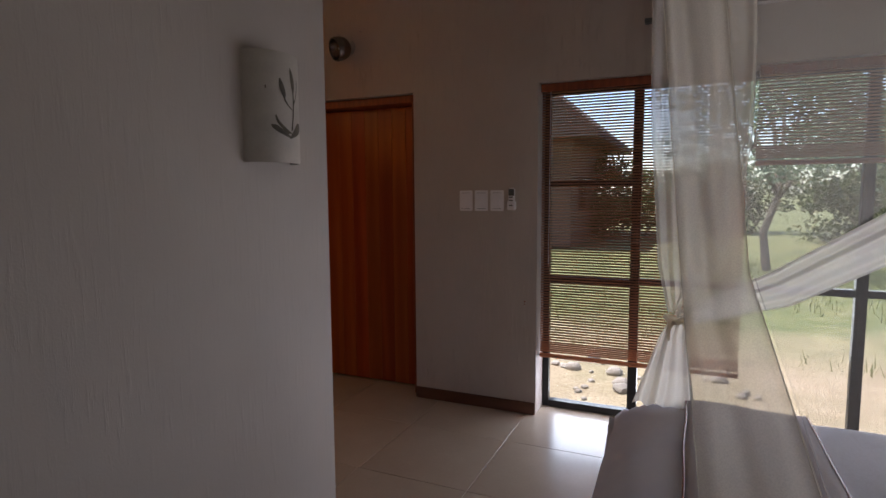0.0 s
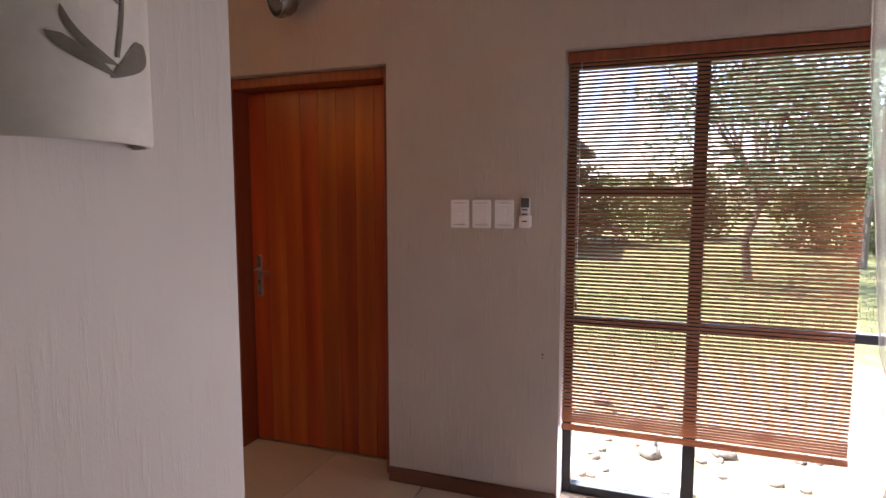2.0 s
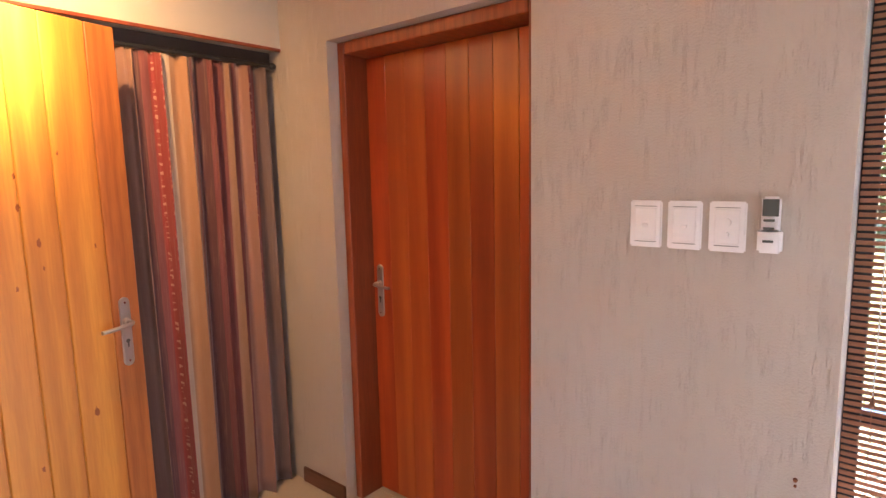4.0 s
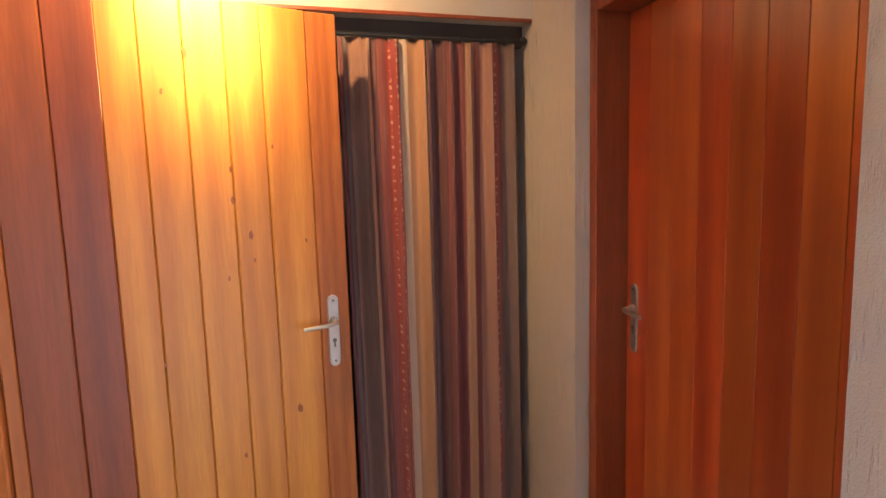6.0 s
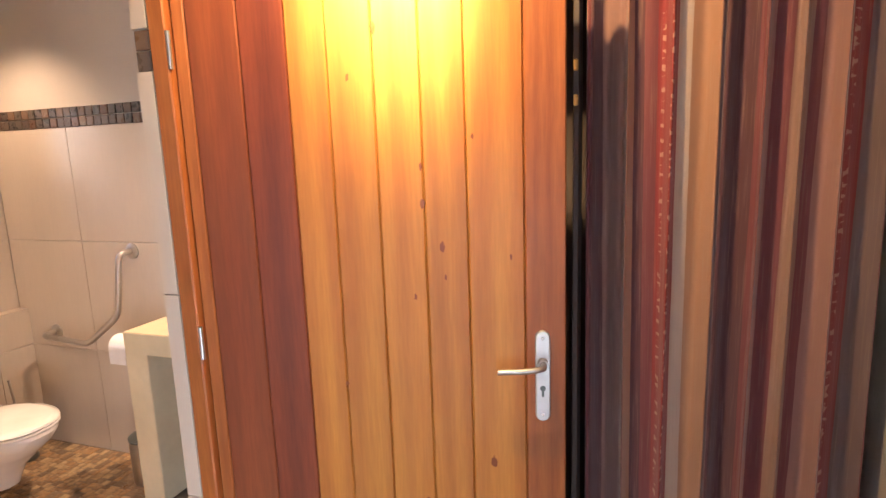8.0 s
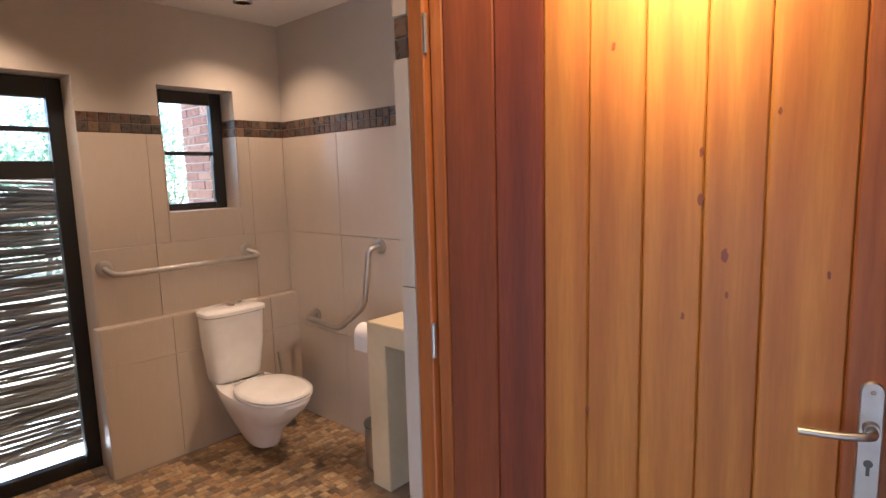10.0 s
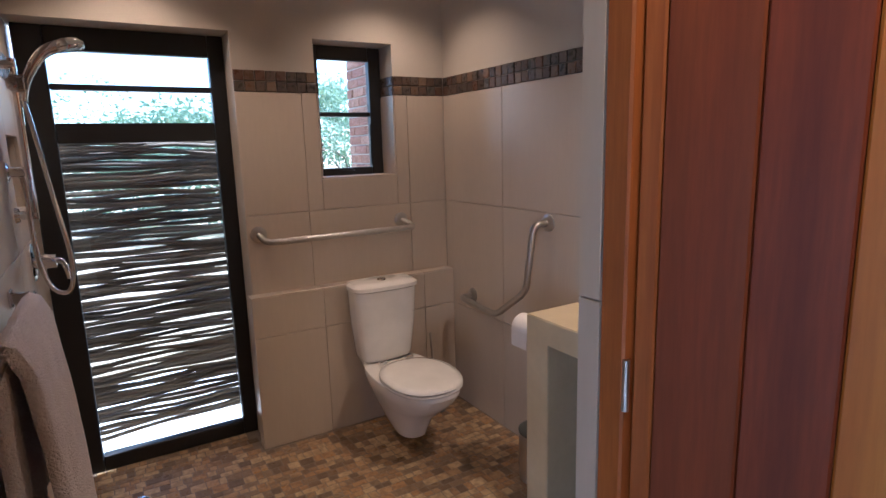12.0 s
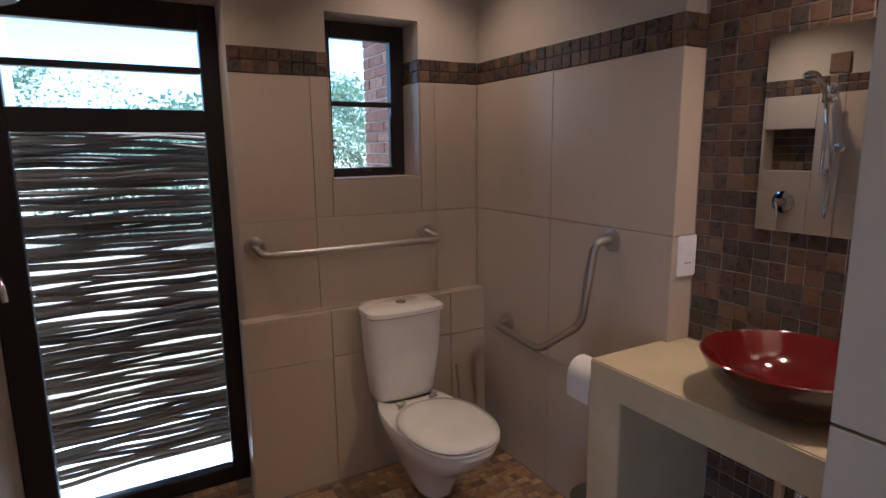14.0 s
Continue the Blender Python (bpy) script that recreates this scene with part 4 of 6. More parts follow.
def bed():
    b = thing("double_bed", "double bed with white linen, foot against the walkway", "bed", (0.20, 0.60, 0))
    L, W = 2.0, 1.6
    part("base", box(bmesh.new(), 0.03, L, 0.03, W - 0.03, 0.08, 0.3, 0.02, 2), TAUPE, b)
    for x in (0.1, L - 0.1):
        for y in (0.1, W - 0.1):
            part("leg", cyl(bmesh.new(), (x, y, 0.0), (x, y, 0.085), 0.025, 0.03, 12), FRAME_WOOD, b)
    part("mattress", box(bmesh.new(), 0.02, L, 0.02, W - 0.02, 0.3, 0.57, 0.04, 3), LINEN, b, "", True)
    bm = bmesh.new()
    nx, ny = 60, 54
    grid = []
    for i in range(nx + 1):
        r = []
        for j in range(ny + 1):
            s, t = -0.32 + (L + 0.32) * i / nx, -0.3 + (W + 0.6) * j / ny
            ex, ey0, ey1 = max(0.0, -s), max(0.0, -t), max(0.0, t - W)
            drop = max(ex, ey0, ey1)
            x = max(s, -0.035 - 0.05 * min(1, ex * 3)) if s < 0 else s
            y = -0.035 if t < 0 else (W + 0.035 if t > W else t)
            edge = min(max(s, 0), max(t, 0), max(W - t, 0), 0.14) / 0.14
            z = 0.668 - drop - 0.075 * (1 - edge) ** 2.4
            wr = noise.noise((s * 3.2, t * 2.6, 0.3)) * 0.022 + noise.noise((s * 9, t * 7, 4.1)) * 0.007
            r.append(bm.verts.new((x + (wr if drop > 0 else 0), y + (wr if (ey0 or ey1) else 0), max(0.2, z + (wr if drop == 0 else 0)))))
        grid.append(r)
    for i in range(nx):
        for j in range(ny):
            bm.faces.new((grid[i][j], grid[i + 1][j], grid[i + 1][j + 1], grid[i][j + 1]))
    q = part("duvet", bm, LINEN, b, "rumpled white duvet hanging over the edges", True, 180)
    so = q.modifiers.new("thickness", "SOLIDIFY")
    so.thickness = 0.02
    return b


bed()


def runner():
    r = thing("bed_runner", "taupe bed runner with dark piping across the duvet", "bed runner", (0.20, 0.60, 0.672))
    rows = []

    def fall(t):
        return -0.075 * (1 - min(max(t, 0), max(1.6 - t, 0), 0.14) / 0.14) ** 2.4

    for i in range(13):
        s = 0.2 + 0.36 * i / 12
        row = []
        for j in range(61):
            t = -0.2 + 2.0 * j / 60
            dn = max(0.0, -t, t - 1.6)
            row.append((s + 0.01 * noise.noise((t * 3, s * 2, 7)), min(max(t, -0.05), 1.65), 0.017 - dn + fall(t) + noise.noise((s * 3.2, t * 2.6, 0.3)) * 0.02))
        rows.append(row)
    cloth("runner_cloth", rows, TAUPE, r, thick=0.006)
    for s in (0.2, 0.56):
        line = [-0.05 + 1.7 * j / 30 for j in range(31)]
        pts = [(s + 0.01 * noise.noise((t * 3, s * 2, 7)), t, 0.021 + fall(t) + noise.noise((s * 3.2, t * 2.6, 0.3)) * 0.02) for t in line]
        part("piping", tube(bmesh.new(), pts, 0.004, 6), FRAME_WOOD, r, "dark piping", True)
    return r


runner()


def smooth_line(keys, u):
    """Eases between (u, value) keys."""
    for (a, p), (b, q) in zip(keys, keys[1:]):
        if u <= b:
            w = (u - a) / (b - a)
            w = w * w * (3 - 2 * w)
            return p + (q - p) * w
    return keys[-1][1]


def net_drape(name, label, left, right, waves, depth, mat, n=70, rows_n=60):
    """A hanging sheet of net between two edge lines, each a list of (v, x, y, z) from top to bottom."""
    t = thing(name, label, "mosquito net", (left[-1][1], left[-1][2], left[-1][3]))
    o = t.matrix_world.translation
    rows = []
    for i in range(rows_n + 1):
        v = i / rows_n
        a = Vector([smooth_line([(k[0], k[c]) for k in left], v) for c in (1, 2, 3)])
        b = Vector([smooth_line([(k[0], k[c]) for k in right], v) for c in (1, 2, 3)])
        d = b - a
        side = Vector((-d.y, d.x, 0)).normalized() if d.length > 1e-6 else Vector((0, 1, 0))
        row = []
        for j in range(n + 1):
            u = j / n
            ph = u * waves * 2 * math.pi + 0.6 * math.sin(v * 4 + u * 3)
            p = a + d * u + side * (depth * (0.6 + 0.4 * math.sin(u * 7)) * math.sin(ph)) - o
            row.append(tuple(p))
        rows.append(row)
    cloth("net_cloth", rows, mat, t, thick=0)
    for name, k in (("hem", 0), ("hem", n)):
        part(name, tube(bmesh.new(), [r[k] for r in rows[::2]], 0.0016, 6), mat, t, "", True)
    return t


TIE = (0.365, 2.16, 0.965)
net_drape("mosquito_net", "sheer white net drawn to a knot at the bed corner",
    [(0, 0.235, 2.2, 2.62), (0.5, 0.25, 2.2, 1.7), (0.85, 0.29, 2.18, 1.15), (1, TIE[0] - 0.035, TIE[1], TIE[2] + 0.02)],
    [(0, 0.40, 2.2, 2.62), (0.5, 0.40, 2.2, 1.7), (0.85, 0.41, 2.18, 1.15), (1, TIE[0] + 0.03, TIE[1], TIE[2] + 0.02)], 3, 0.012, net_mat("gathered_sheer_cloth", (0.86, 0.83, 0.77), 0.55))
net_drape("mosquito_net", "loose tail of white net below its knot on the bed",
    [(0, TIE[0] - 0.03, TIE[1], TIE[2] - 0.01), (0.3, 0.305, 2.14, 0.90), (1, 0.225, 2.06, 0.672)],
    [(0, TIE[0] + 0.03, TIE[1], TIE[2] - 0.01), (0.3, 0.395, 2.14, 0.90), (1, 0.425, 2.05, 0.672)], 3.5, 0.022, net_mat("tail_net_cloth", (0.90, 0.87, 0.80), 0.10))
net_drape("mosquito_net", "thick swag of white net drawn to the knot",
    [(0, 2.0, 2.15, 2.62), (0.25, 1.52, 2.1, 1.86), (0.55, 1.0, 2.08, 1.40), (0.8, 0.65, 2.11, 1.16), (1, TIE[0] - 0.02, 2.155, 0.99)],
    [(0, 2.2, 2.15, 2.62), (0.25, 1.66, 2.1, 1.72), (0.55, 1.06, 2.06, 1.27), (0.8, 0.70, 2.1, 1.05), (1, TIE[0] + 0.03, 2.155, 0.945)], 3, 0.02, net_mat("swag_net_cloth", (0.92, 0.90, 0.84), 0.2))
# same white net; shade of this band and the next fold is in their colour
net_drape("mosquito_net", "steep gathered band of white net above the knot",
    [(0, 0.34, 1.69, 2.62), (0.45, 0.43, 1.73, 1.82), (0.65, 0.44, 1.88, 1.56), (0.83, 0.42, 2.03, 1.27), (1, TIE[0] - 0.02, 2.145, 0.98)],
    [(0, 0.50, 1.69, 2.62), (0.45, 0.54, 1.73, 1.82), (0.65, 0.55, 1.88, 1.56), (0.83, 0.51, 2.03, 1.27), (1, TIE[0] + 0.03, 2.145, 0.96)], 2.5, 0.018, net_mat("shaded_band_net", (0.86, 0.81, 0.71), 0.52))
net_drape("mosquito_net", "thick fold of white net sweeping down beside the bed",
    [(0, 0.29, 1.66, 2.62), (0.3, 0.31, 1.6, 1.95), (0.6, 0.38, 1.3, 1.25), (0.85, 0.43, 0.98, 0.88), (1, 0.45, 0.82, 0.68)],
    [(0, 0.47, 1.68, 2.62), (0.3, 0.45, 1.62, 1.95), (0.6, 0.51, 1.32, 1.25), (0.85, 0.62, 0.98, 0.88), (1, 0.71, 0.80, 0.68)], 2, 0.02, net_mat("shaded_fold_net", (0.80, 0.75, 0.65), 0.42))
net_drape("mosquito_net", "very sheer white net veil hanging over the bed",
    [(0, 0.47, 1.68, 2.62), (0.3, 0.45, 1.62, 1.95), (0.6, 0.52, 1.33, 1.25), (0.85, 0.63, 0.99, 0.88), (1, 0.72, 0.81, 0.68)],
    [(0, 2.2, 1.7, 2.62), (0.3, 2.1, 1.62, 1.95), (0.6, 2.0, 1.35, 1.25), (0.85, 1.9, 1.0, 0.88), (1, 1.8, 0.82, 0.68)], 3, 0.03, net_mat("sheer_net_cloth", (0.86, 0.83, 0.76), 0.84))
net_drape("mosquito_net", "sheer white net stretched above the swag", 
    [(0, 0.365, 2.2, 2.62), (0.45, 0.365, 2.2, 1.7), (0.75, 0.39, 2.18, 1.15), (1, TIE[0] + 0.03, TIE[1], TIE[2] + 0.03)],
    [(0, 1.98, 2.16, 2.62), (0.35, 1.45, 2.12, 1.8), (0.75, 0.75, 2.12, 1.22), (1, TIE[0] + 0.05, TIE[1], TIE[2] + 0.035)], 5, 0.012, net_mat("back_net_cloth", (0.90, 0.88, 0.84), 0.80))
knot = thing("net_tie", "cream cloth tie knotted round the net", "tie", TIE)
bm = bmesh.new()
tube(bm, [(0.042 * math.cos(a * math.pi / 8), 0.036 * math.sin(a * math.pi / 8), 0.008 * math.sin(a)) for a in range(17)], 0.010, 8)
part("loop", bm, NET_THICK, knot, "", True)
for k in (-1, 1):
    bm = tube(bmesh.new(), [(0.02 * k, -0.045, 0.0), (0.032 * k, -0.052, -0.03), (0.03 * k, -0.05, -0.07)], lambda u: 0.011 - 0.006 * u, 8)
    part("tail", bm, NET_THICK, knot, "", True)
canopy = thing("net_canopy_frame", "thin pale frame that carries the bed net", "canopy frame", (0.25, 0.6, 2.61))
part("rail", tube(bmesh.new(), bend([(0.0, 0, 0), (0.0, 1.62, 0), (2.0, 1.62, 0), (2.0, 0, 0), (0.02, 0, 0)], 0.05), 0.011, 8), WHITE_PLASTIC, canopy, "", True)
for cx, cy in ((0.0, 0.0), (0.0, 1.62), (2.0, 1.62), (2.0, 0.0)):
    part("hanger", cyl(bmesh.new(), (cx, cy, 0.0), (cx, cy, CEIL - 2.61), 0.003, None, 6), WHITE_PLASTIC, canopy)

# ---- bathroom lining, east side, with its two niches ----


def cut(rect, holes):
    """The pieces of a rectangle (a0, a1, b0, b1) that are left around rectangular holes."""
    out = [rect]
    for h0, h1, k0, k1 in holes:
        nxt = []
        for a0, a1, b0, b1 in out:
            if h1 <= a0 or h0 >= a1 or k1 <= b0 or k0 >= b1:
                nxt.append((a0, a1, b0, b1))
                continue
            if h0 > a0:
                nxt.append((a0, h0, b0, b1))
            if h1 < a1:
                nxt.append((h1, a1, b0, b1))
            m0, m1 = max(a0, h0), min(a1, h1)
            if k0 > b0:
                nxt.append((m0, m1, b0, k0))
            if k1 < b1:
                nxt.append((m0, m1, k1, b1))
        out = nxt
    return out


NICHES = [(-0.355, -0.05, 1.306, 1.566), (-0.235, -0.06, 0.54, 0.845)]
wall_bath_east = wall("wall_bath_east", [(EX + 0.012, -1.172, a0, a1, b0, b1) for a0, a1, b0, b1 in cut((-0.74, DY + 0.012, 0, CEIL), NICHES)], PAINT_SMOOTH, "cream bathroom shower wall with small niches")

# ---- wall tiles and mosaic, as pieces ----
BAND0, BAND1, ROW1, ROW2 = 1.765, 1.865, 1.183, 0.585


def slab(parent, axis, face, sign, a0, a1, b0, b1, material, depth=0.0115, gap=0.0013, bev=0.0012):
    """One flat tile on a wall: axis 'x' or 'y' is the wall's normal, sign the way it looks."""
    a0, a1, b0, b1 = a0 + gap, a1 - gap, b0 + gap, b1 - gap
    if a1 - a0 < 0.004 or b1 - b0 < 0.004:
        return
    lo, hi = sorted((face, face - sign * depth))
    bm = bmesh.new()
    if axis == "x":
        box(bm, lo, hi, a0, a1, b0, b1, bev, 1)
    else:
        box(bm, a0, a1, lo, hi, b0, b1, bev, 1)
    part("tile", bm, material, parent)


def tiled(parent, axis, face, sign, cuts, rows, holes=()):
    for a0, a1 in zip(cuts, cuts[1:]):
        for b0, b1 in zip(rows, rows[1:]):
            for r in cut((a0, a1, b0, b1), holes):
                slab(parent, axis, face, sign, *r, WALL_TILE)


WIN = (-2.925, -2.498, 1.34, 2.027)
tiled(wall_bath_south, "y", BY, 1, [BX, -3.0, -2.42, -2.105], [0.79, ROW1, BAND0], [WIN])
tiled(wall_bath_west, "x", BX, 1, [BY, 0.07, 0.667], [0.0, ROW2, ROW1, BAND0])
tiled(wall_bath_west, "y", 0.667, 1, [MX, BX], [0.83, ROW1, BAND0])
tiled(wall_bath_east, "x", EX, -1, [-0.74, -0.5, 0.1, 0.7, 1.3, DY], [0.0, ROW2, ROW1, BAND0], NICHES)
tiled(ledge_wall, "y", LY, 1, [BX, -3.034, -2.443, -2.09], [0.0, ROW2, 0.785])
for a0, a1 in ((BX, -3.034), (-3.034, -2.443), (-2.443, -2.09)):
    part("tile", box(bmesh.new(), a0 + 0.001, a1 - 0.001, BY + 0.002, LY - 0.0005, 0.784, 0.793, 0.002, 1), WALL_TILE, ledge_wall)
part("tile", box(bmesh.new(), -2.0915, -2.083, BY - 0.01, LY, 0.002, 0.79, 0.001, 1), WALL_TILE, ledge_wall)
# reveals of the doorway and of the small window
for z0, z1 in ((0.0, 0.632), (0.632, 1.225), (1.225, 1.80), (1.90, HEAD)):
    part("tile", box(bmesh.new(), -2.247, -2.236, DY, 1.664, z0 + 0.0015, z1 - 0.0015, 0.001, 1), WALL_TILE, wall_bath_door)
tiled(wall_bath_door, "y", DY, -1, [MX, -2.84, -2.247], [0.0, ROW2, ROW1, BAND0])
for x0, x1 in ((-2.924, -2.917), (-2.506, -2.499)):
    part("tile", box(bmesh.new(), x0, x1, -0.64, BY - 0.001, 1.349, BAND0 - 0.002, 0.001, 1), WALL_TILE, wall_bath_south)
part("tile", box(bmesh.new(), -2.916, -2.507, -0.64, BY - 0.001, 1.341, 1.348, 0.001, 1), WALL_TILE, wall_bath_south)


class Mosaic:
    """Small stone pieces in rows: the first ones are objects of their own, the rest are joined."""

    def __init__(self, parent, one, many, limit):
        self.parent, self.one, self.many, self.left, self.verts, self.faces = parent, one, many, limit, [], []
        self.shared = {}

    def piece(self, origin, ua, ub, un, w, h, d):
        o, ua, ub, un = Vector(origin), Vector(ua), Vector(ub), Vector(un)
        w, h = round(w, 3), round(h, 3)
        bev = 0.003
        pts = [(0, 0, 0), (w, 0, 0), (w, h, 0), (0, h, 0), (0, 0, d - 0.0015), (w, 0, d - 0.0015), (w, h, d - 0.0015), (0, h, d - 0.0015), (bev, bev, d), (w - bev, bev, d), (w - bev, h - bev, d), (bev, h - bev, d)]
        fc = [(0, 1, 5, 4), (1, 2, 6, 5), (2, 3, 7, 6), (3, 0, 4, 7), (4, 5, 9, 8), (5, 6, 10, 9), (6, 7, 11, 10), (7, 4, 8, 11), (8, 9, 10, 11)]
        if self.left > 0:
            self.left -= 1
            key = (w, h, round(d, 4))
            if key not in self.shared:
                me = bpy.data.meshes.new("mosaic_piece")
                me.from_pydata(pts, [], fc)
                me.materials.append(self.one)
                self.shared[key] = me
            ob = new("mosaic_piece", self.shared[key])
            ob.parent = self.parent
            m = Matrix((ua, ub, un)).transposed().to_4x4()
            m.translation = o
            ob.matrix_basis = m
        else:
            k = len(self.verts)
            self.verts += [tuple(o + ua * a + ub * b + un * c) for a, b, c in pts]
            self.faces += [tuple(i + k for i in f) for f in fc]

    def done(self, name):
        if not self.verts:
            return
        me = bpy.data.meshes.new(name)
        me.from_pydata(self.verts, [], self.faces)
        me.materials.append(self.many)
        ob = new(name, me)
        ob.parent = self.parent
        tagged(ob, "", "", "", "stuff")

    def fill(self, origin, ua, ub, un, width, height, pitch, holes=(), wobble=0.0006):
        """Covers a rectangle, leaving out pieces whose middle lies in a hole (a0, a1, b0, b1)."""
        na, nb = max(1, round(width / pitch)), max(1, round(height / pitch))
        pa, pb = width / na, height / nb
        for j in range(nb):
            for i in range(na):
                ca, cb = (i + 0.5) * pa, (j + 0.5) * pb
                if any(h[0] < ca < h[1] and h[2] < cb < h[3] for h in holes):
                    continue
                g = 0.0016
                p = Vector(origin) + Vector(ua) * (i * pa + g + random.uniform(-wobble, wobble)) + Vector(ub) * (j * pb + g + random.uniform(-wobble, wobble))
                self.piece(p, ua, ub, un, pa - 2 * g, pb - 2 * g, random.choice((0.007, 0.0078, 0.0086)))


X, Y, Z = (1, 0, 0), (0, 1, 0), (0, 0, 1)
band = Mosaic(wall_bath_south, SLATE_ONE, SLATE, 200)
band.fill((-2.498, BY - 0.0065, BAND0), X, Z, Y, 0.393, 0.1, 0.05)
band.fill((BX, BY - 0.0065, BAND0), X, Z, Y, 0.305, 0.1, 0.05)
band.fill((-2.925, BY - 0.005, BAND0), (0, -1, 0), Z, X, 0.15, 0.1, 0.05)
band.fill((-2.498, BY - 0.155, BAND0), Y, Z, (-1, 0, 0), 0.15, 0.1, 0.05)
band.done("mosaic_rest")
band_w = Mosaic(wall_bath_west, SLATE_ONE, SLATE, 300)
band_w.fill((BX - 0.0065, BY, BAND0), Y, Z, X, 1.147, 0.1, 0.05)
band_w.fill((MX, 0.667 - 0.0065, BAND0), X, Z, Y, 0.105, 0.1, 0.05)
band_w.fill((MX - 0.0065, 0.667, 0.832), Y, Z, X, DY - 0.667, 1.55, 0.05)
band_w.fill((MX - 0.0065, 0.767, 0.002), Y, Z, X, DY - 0.767, 0.72, 0.05)
band_w.done("mosaic_rest")
band_e = Mosaic(wall_bath_east, SLATE_ONE, SLATE, 120)
band_e.fill((EX + 0.0065, -0.7, BAND0), Y, Z, (-1, 0, 0), DY + 0.7, 0.1, 0.05)
for a0, a1, b0, b1 in NICHES:
    band_e.fill((-1.172, a0, b0), Y, Z, (-1, 0, 0), a1 - a0, b1 - b0, 0.05)
band_e.done("mosaic_rest")
jamb_band = Mosaic(wall_bath_door, SLATE_ONE, SLATE, 40)
jamb_band.fill((-2.247, DY + 0.001, 1.80), Y, Z, X, 0.049, 0.1, 0.05)
jamb_band.done("mosaic_rest")


def stone_floor():
    """Stone floor mosaic in small squares and oblongs, laid a little unevenly."""
    f = Mosaic(floor_bath, FLOOR_STONE_ONE, FLOOR_STONE, 300)
    rnd = random.Random(4)
    y = LY + 0.004
    cells = []
    y = -0.735
    while y < DY - 0.02:
        h = rnd.choice((0.036, 0.036, 0.048, 0.058))
        x = MX + 0.004 if y > 0.66 else BX + 0.003
        end = EX - 0.003
        while x < end - 0.012:
            w = min(rnd.choice((0.034, 0.042, 0.042, 0.055, 0.068)), end - x)
            inside = y > LY - 0.001 or x > -2.085
            if inside and not (x < -2.92 and y > 0.62):
                cells.append((x, y, w, h))
            x += w
        y += h
    cells.sort(key=lambda c: 0 if (-2.95 < c[0] < -2.0 and -0.2 < c[1] < 0.55) else 1)
    for x, y, w, h in cells:
        f.piece((x + 0.0018, y + 0.0018, -0.004), X, Y, Z, w - 0.0036, h - 0.0036, rnd.choice((0.0042, 0.0048, 0.0055)))
    f.done("mosaic_rest")


stone_floor()


def floor_tiles():
    """Large square beige tiles of the bedroom and passage."""
    p = 0.605
    shared = {}
    for i in range(-6, 8):
        for j in range(-12, 3):
            x0, x1, y0, y1 = -0.545 + i * p, -0.545 + (i + 1) * p, 2.99 + j * p, 2.99 + (j + 1) * p
            x0, x1, y0, y1 = max(x0, -3.3), min(x1, 3.2), max(y0, -2.6), min(y1, 3.66)
            parts = cut((x0, x1, y0, y1), [(-4.0, PX, -3.0, 1.665)])
            for a0, a1, b0, b1 in parts:
                if a1 - a0 < 0.01 or b1 - b0 < 0.01:
                    continue
                key = (round(a1 - a0, 3), round(b1 - b0, 3))
                if key not in shared:
                    shared[key] = mesh_of("floor_tile", box(bmesh.new(), 0.002, key[0] - 0.002, 0.002, key[1] - 0.002, -0.009, 0.0, 0.0012, 1), FLOOR_TILE)
                t = new("floor_tile", shared[key])
                t.parent = floor
                t.matrix_basis = pose(a0, b0, random.uniform(-0.0004, 0.0004))


floor_tiles()

# ---- glazed bathroom door and small window ----


def bath_glazing():
    d = tagged(new("glass_door"), "black-framed glazed bathroom door onto the stick fence", "glass door", kind="structure")
    y0, y1 = -0.70, -0.645
    xl, xr = -2.104, -1.282
    for x0, x1 in ((xl, xl + 0.07), (xr - 0.106, xr)):
        part("stile", box(bmesh.new(), x0, x1, y0, y1, 0.0, 2.034, 0.004, 1), BLACK_ALU, d)
    for z0, z1 in ((0.0, 0.075), (1.545, 1.632), (1.772, 1.797), (1.935, 2.034)):
        part("rail", box(bmesh.new(), xl + 0.071, xr - 0.107, y0 + 0.002, y1 - 0.002, z0, z1, 0.004, 1), BLACK_ALU, d)
    for z0, z1 in ((0.075, 1.545), (1.632, 1.772), (1.797, 1.935)):
        ob = part("pane", box(bmesh.new(), xl + 0.07, xr - 0.106, -0.675, -0.671, z0, z1), GLASS, d)
        ob.visible_shadow = False
    w = tagged(new("window_2"), "small black-framed window over the toilet", "window", kind="structure")
    y0, y1 = -0.685, -0.64
    for x0, x1 in ((-2.924, -2.855), (-2.566, -2.4985)):
        part("window_frame", box(bmesh.new(), x0, x1, y0, y1, 1.3415, 2.026, 0.004, 1), BLACK_ALU, w)
    for z0, z1 in ((1.3415, 1.387), (1.662, 1.685), (1.955, 2.026)):
        part("window_frame", box(bmesh.new(), -2.854, -2.567, y0 + 0.002, y1 - 0.002, z0, z1, 0.004, 1), BLACK_ALU, w)
    for z0, z1 in ((1.387, 1.662), (1.685, 1.955)):
        ob = part("pane", box(bmesh.new(), -2.855, -2.566, -0.665, -0.661, z0, z1), GLASS, w)
        ob.visible_shadow = False
    part("latch", tube(bmesh.new(), bend([(-2.74, -0.638, 1.372), (-2.72, -0.62, 1.376), (-2.66, -0.615, 1.378)], 0.01), 0.005, 8), BLACK_ALU, w)
    part("stay", tube(bmesh.new(), bend([(-2.848, -0.636, 1.40), (-2.842, -0.62, 1.5), (-2.846, -0.63, 1.62)], 0.03), 0.004, 8), BLACK_ALU, w)


bath_glazing()

# ---- toilet ----


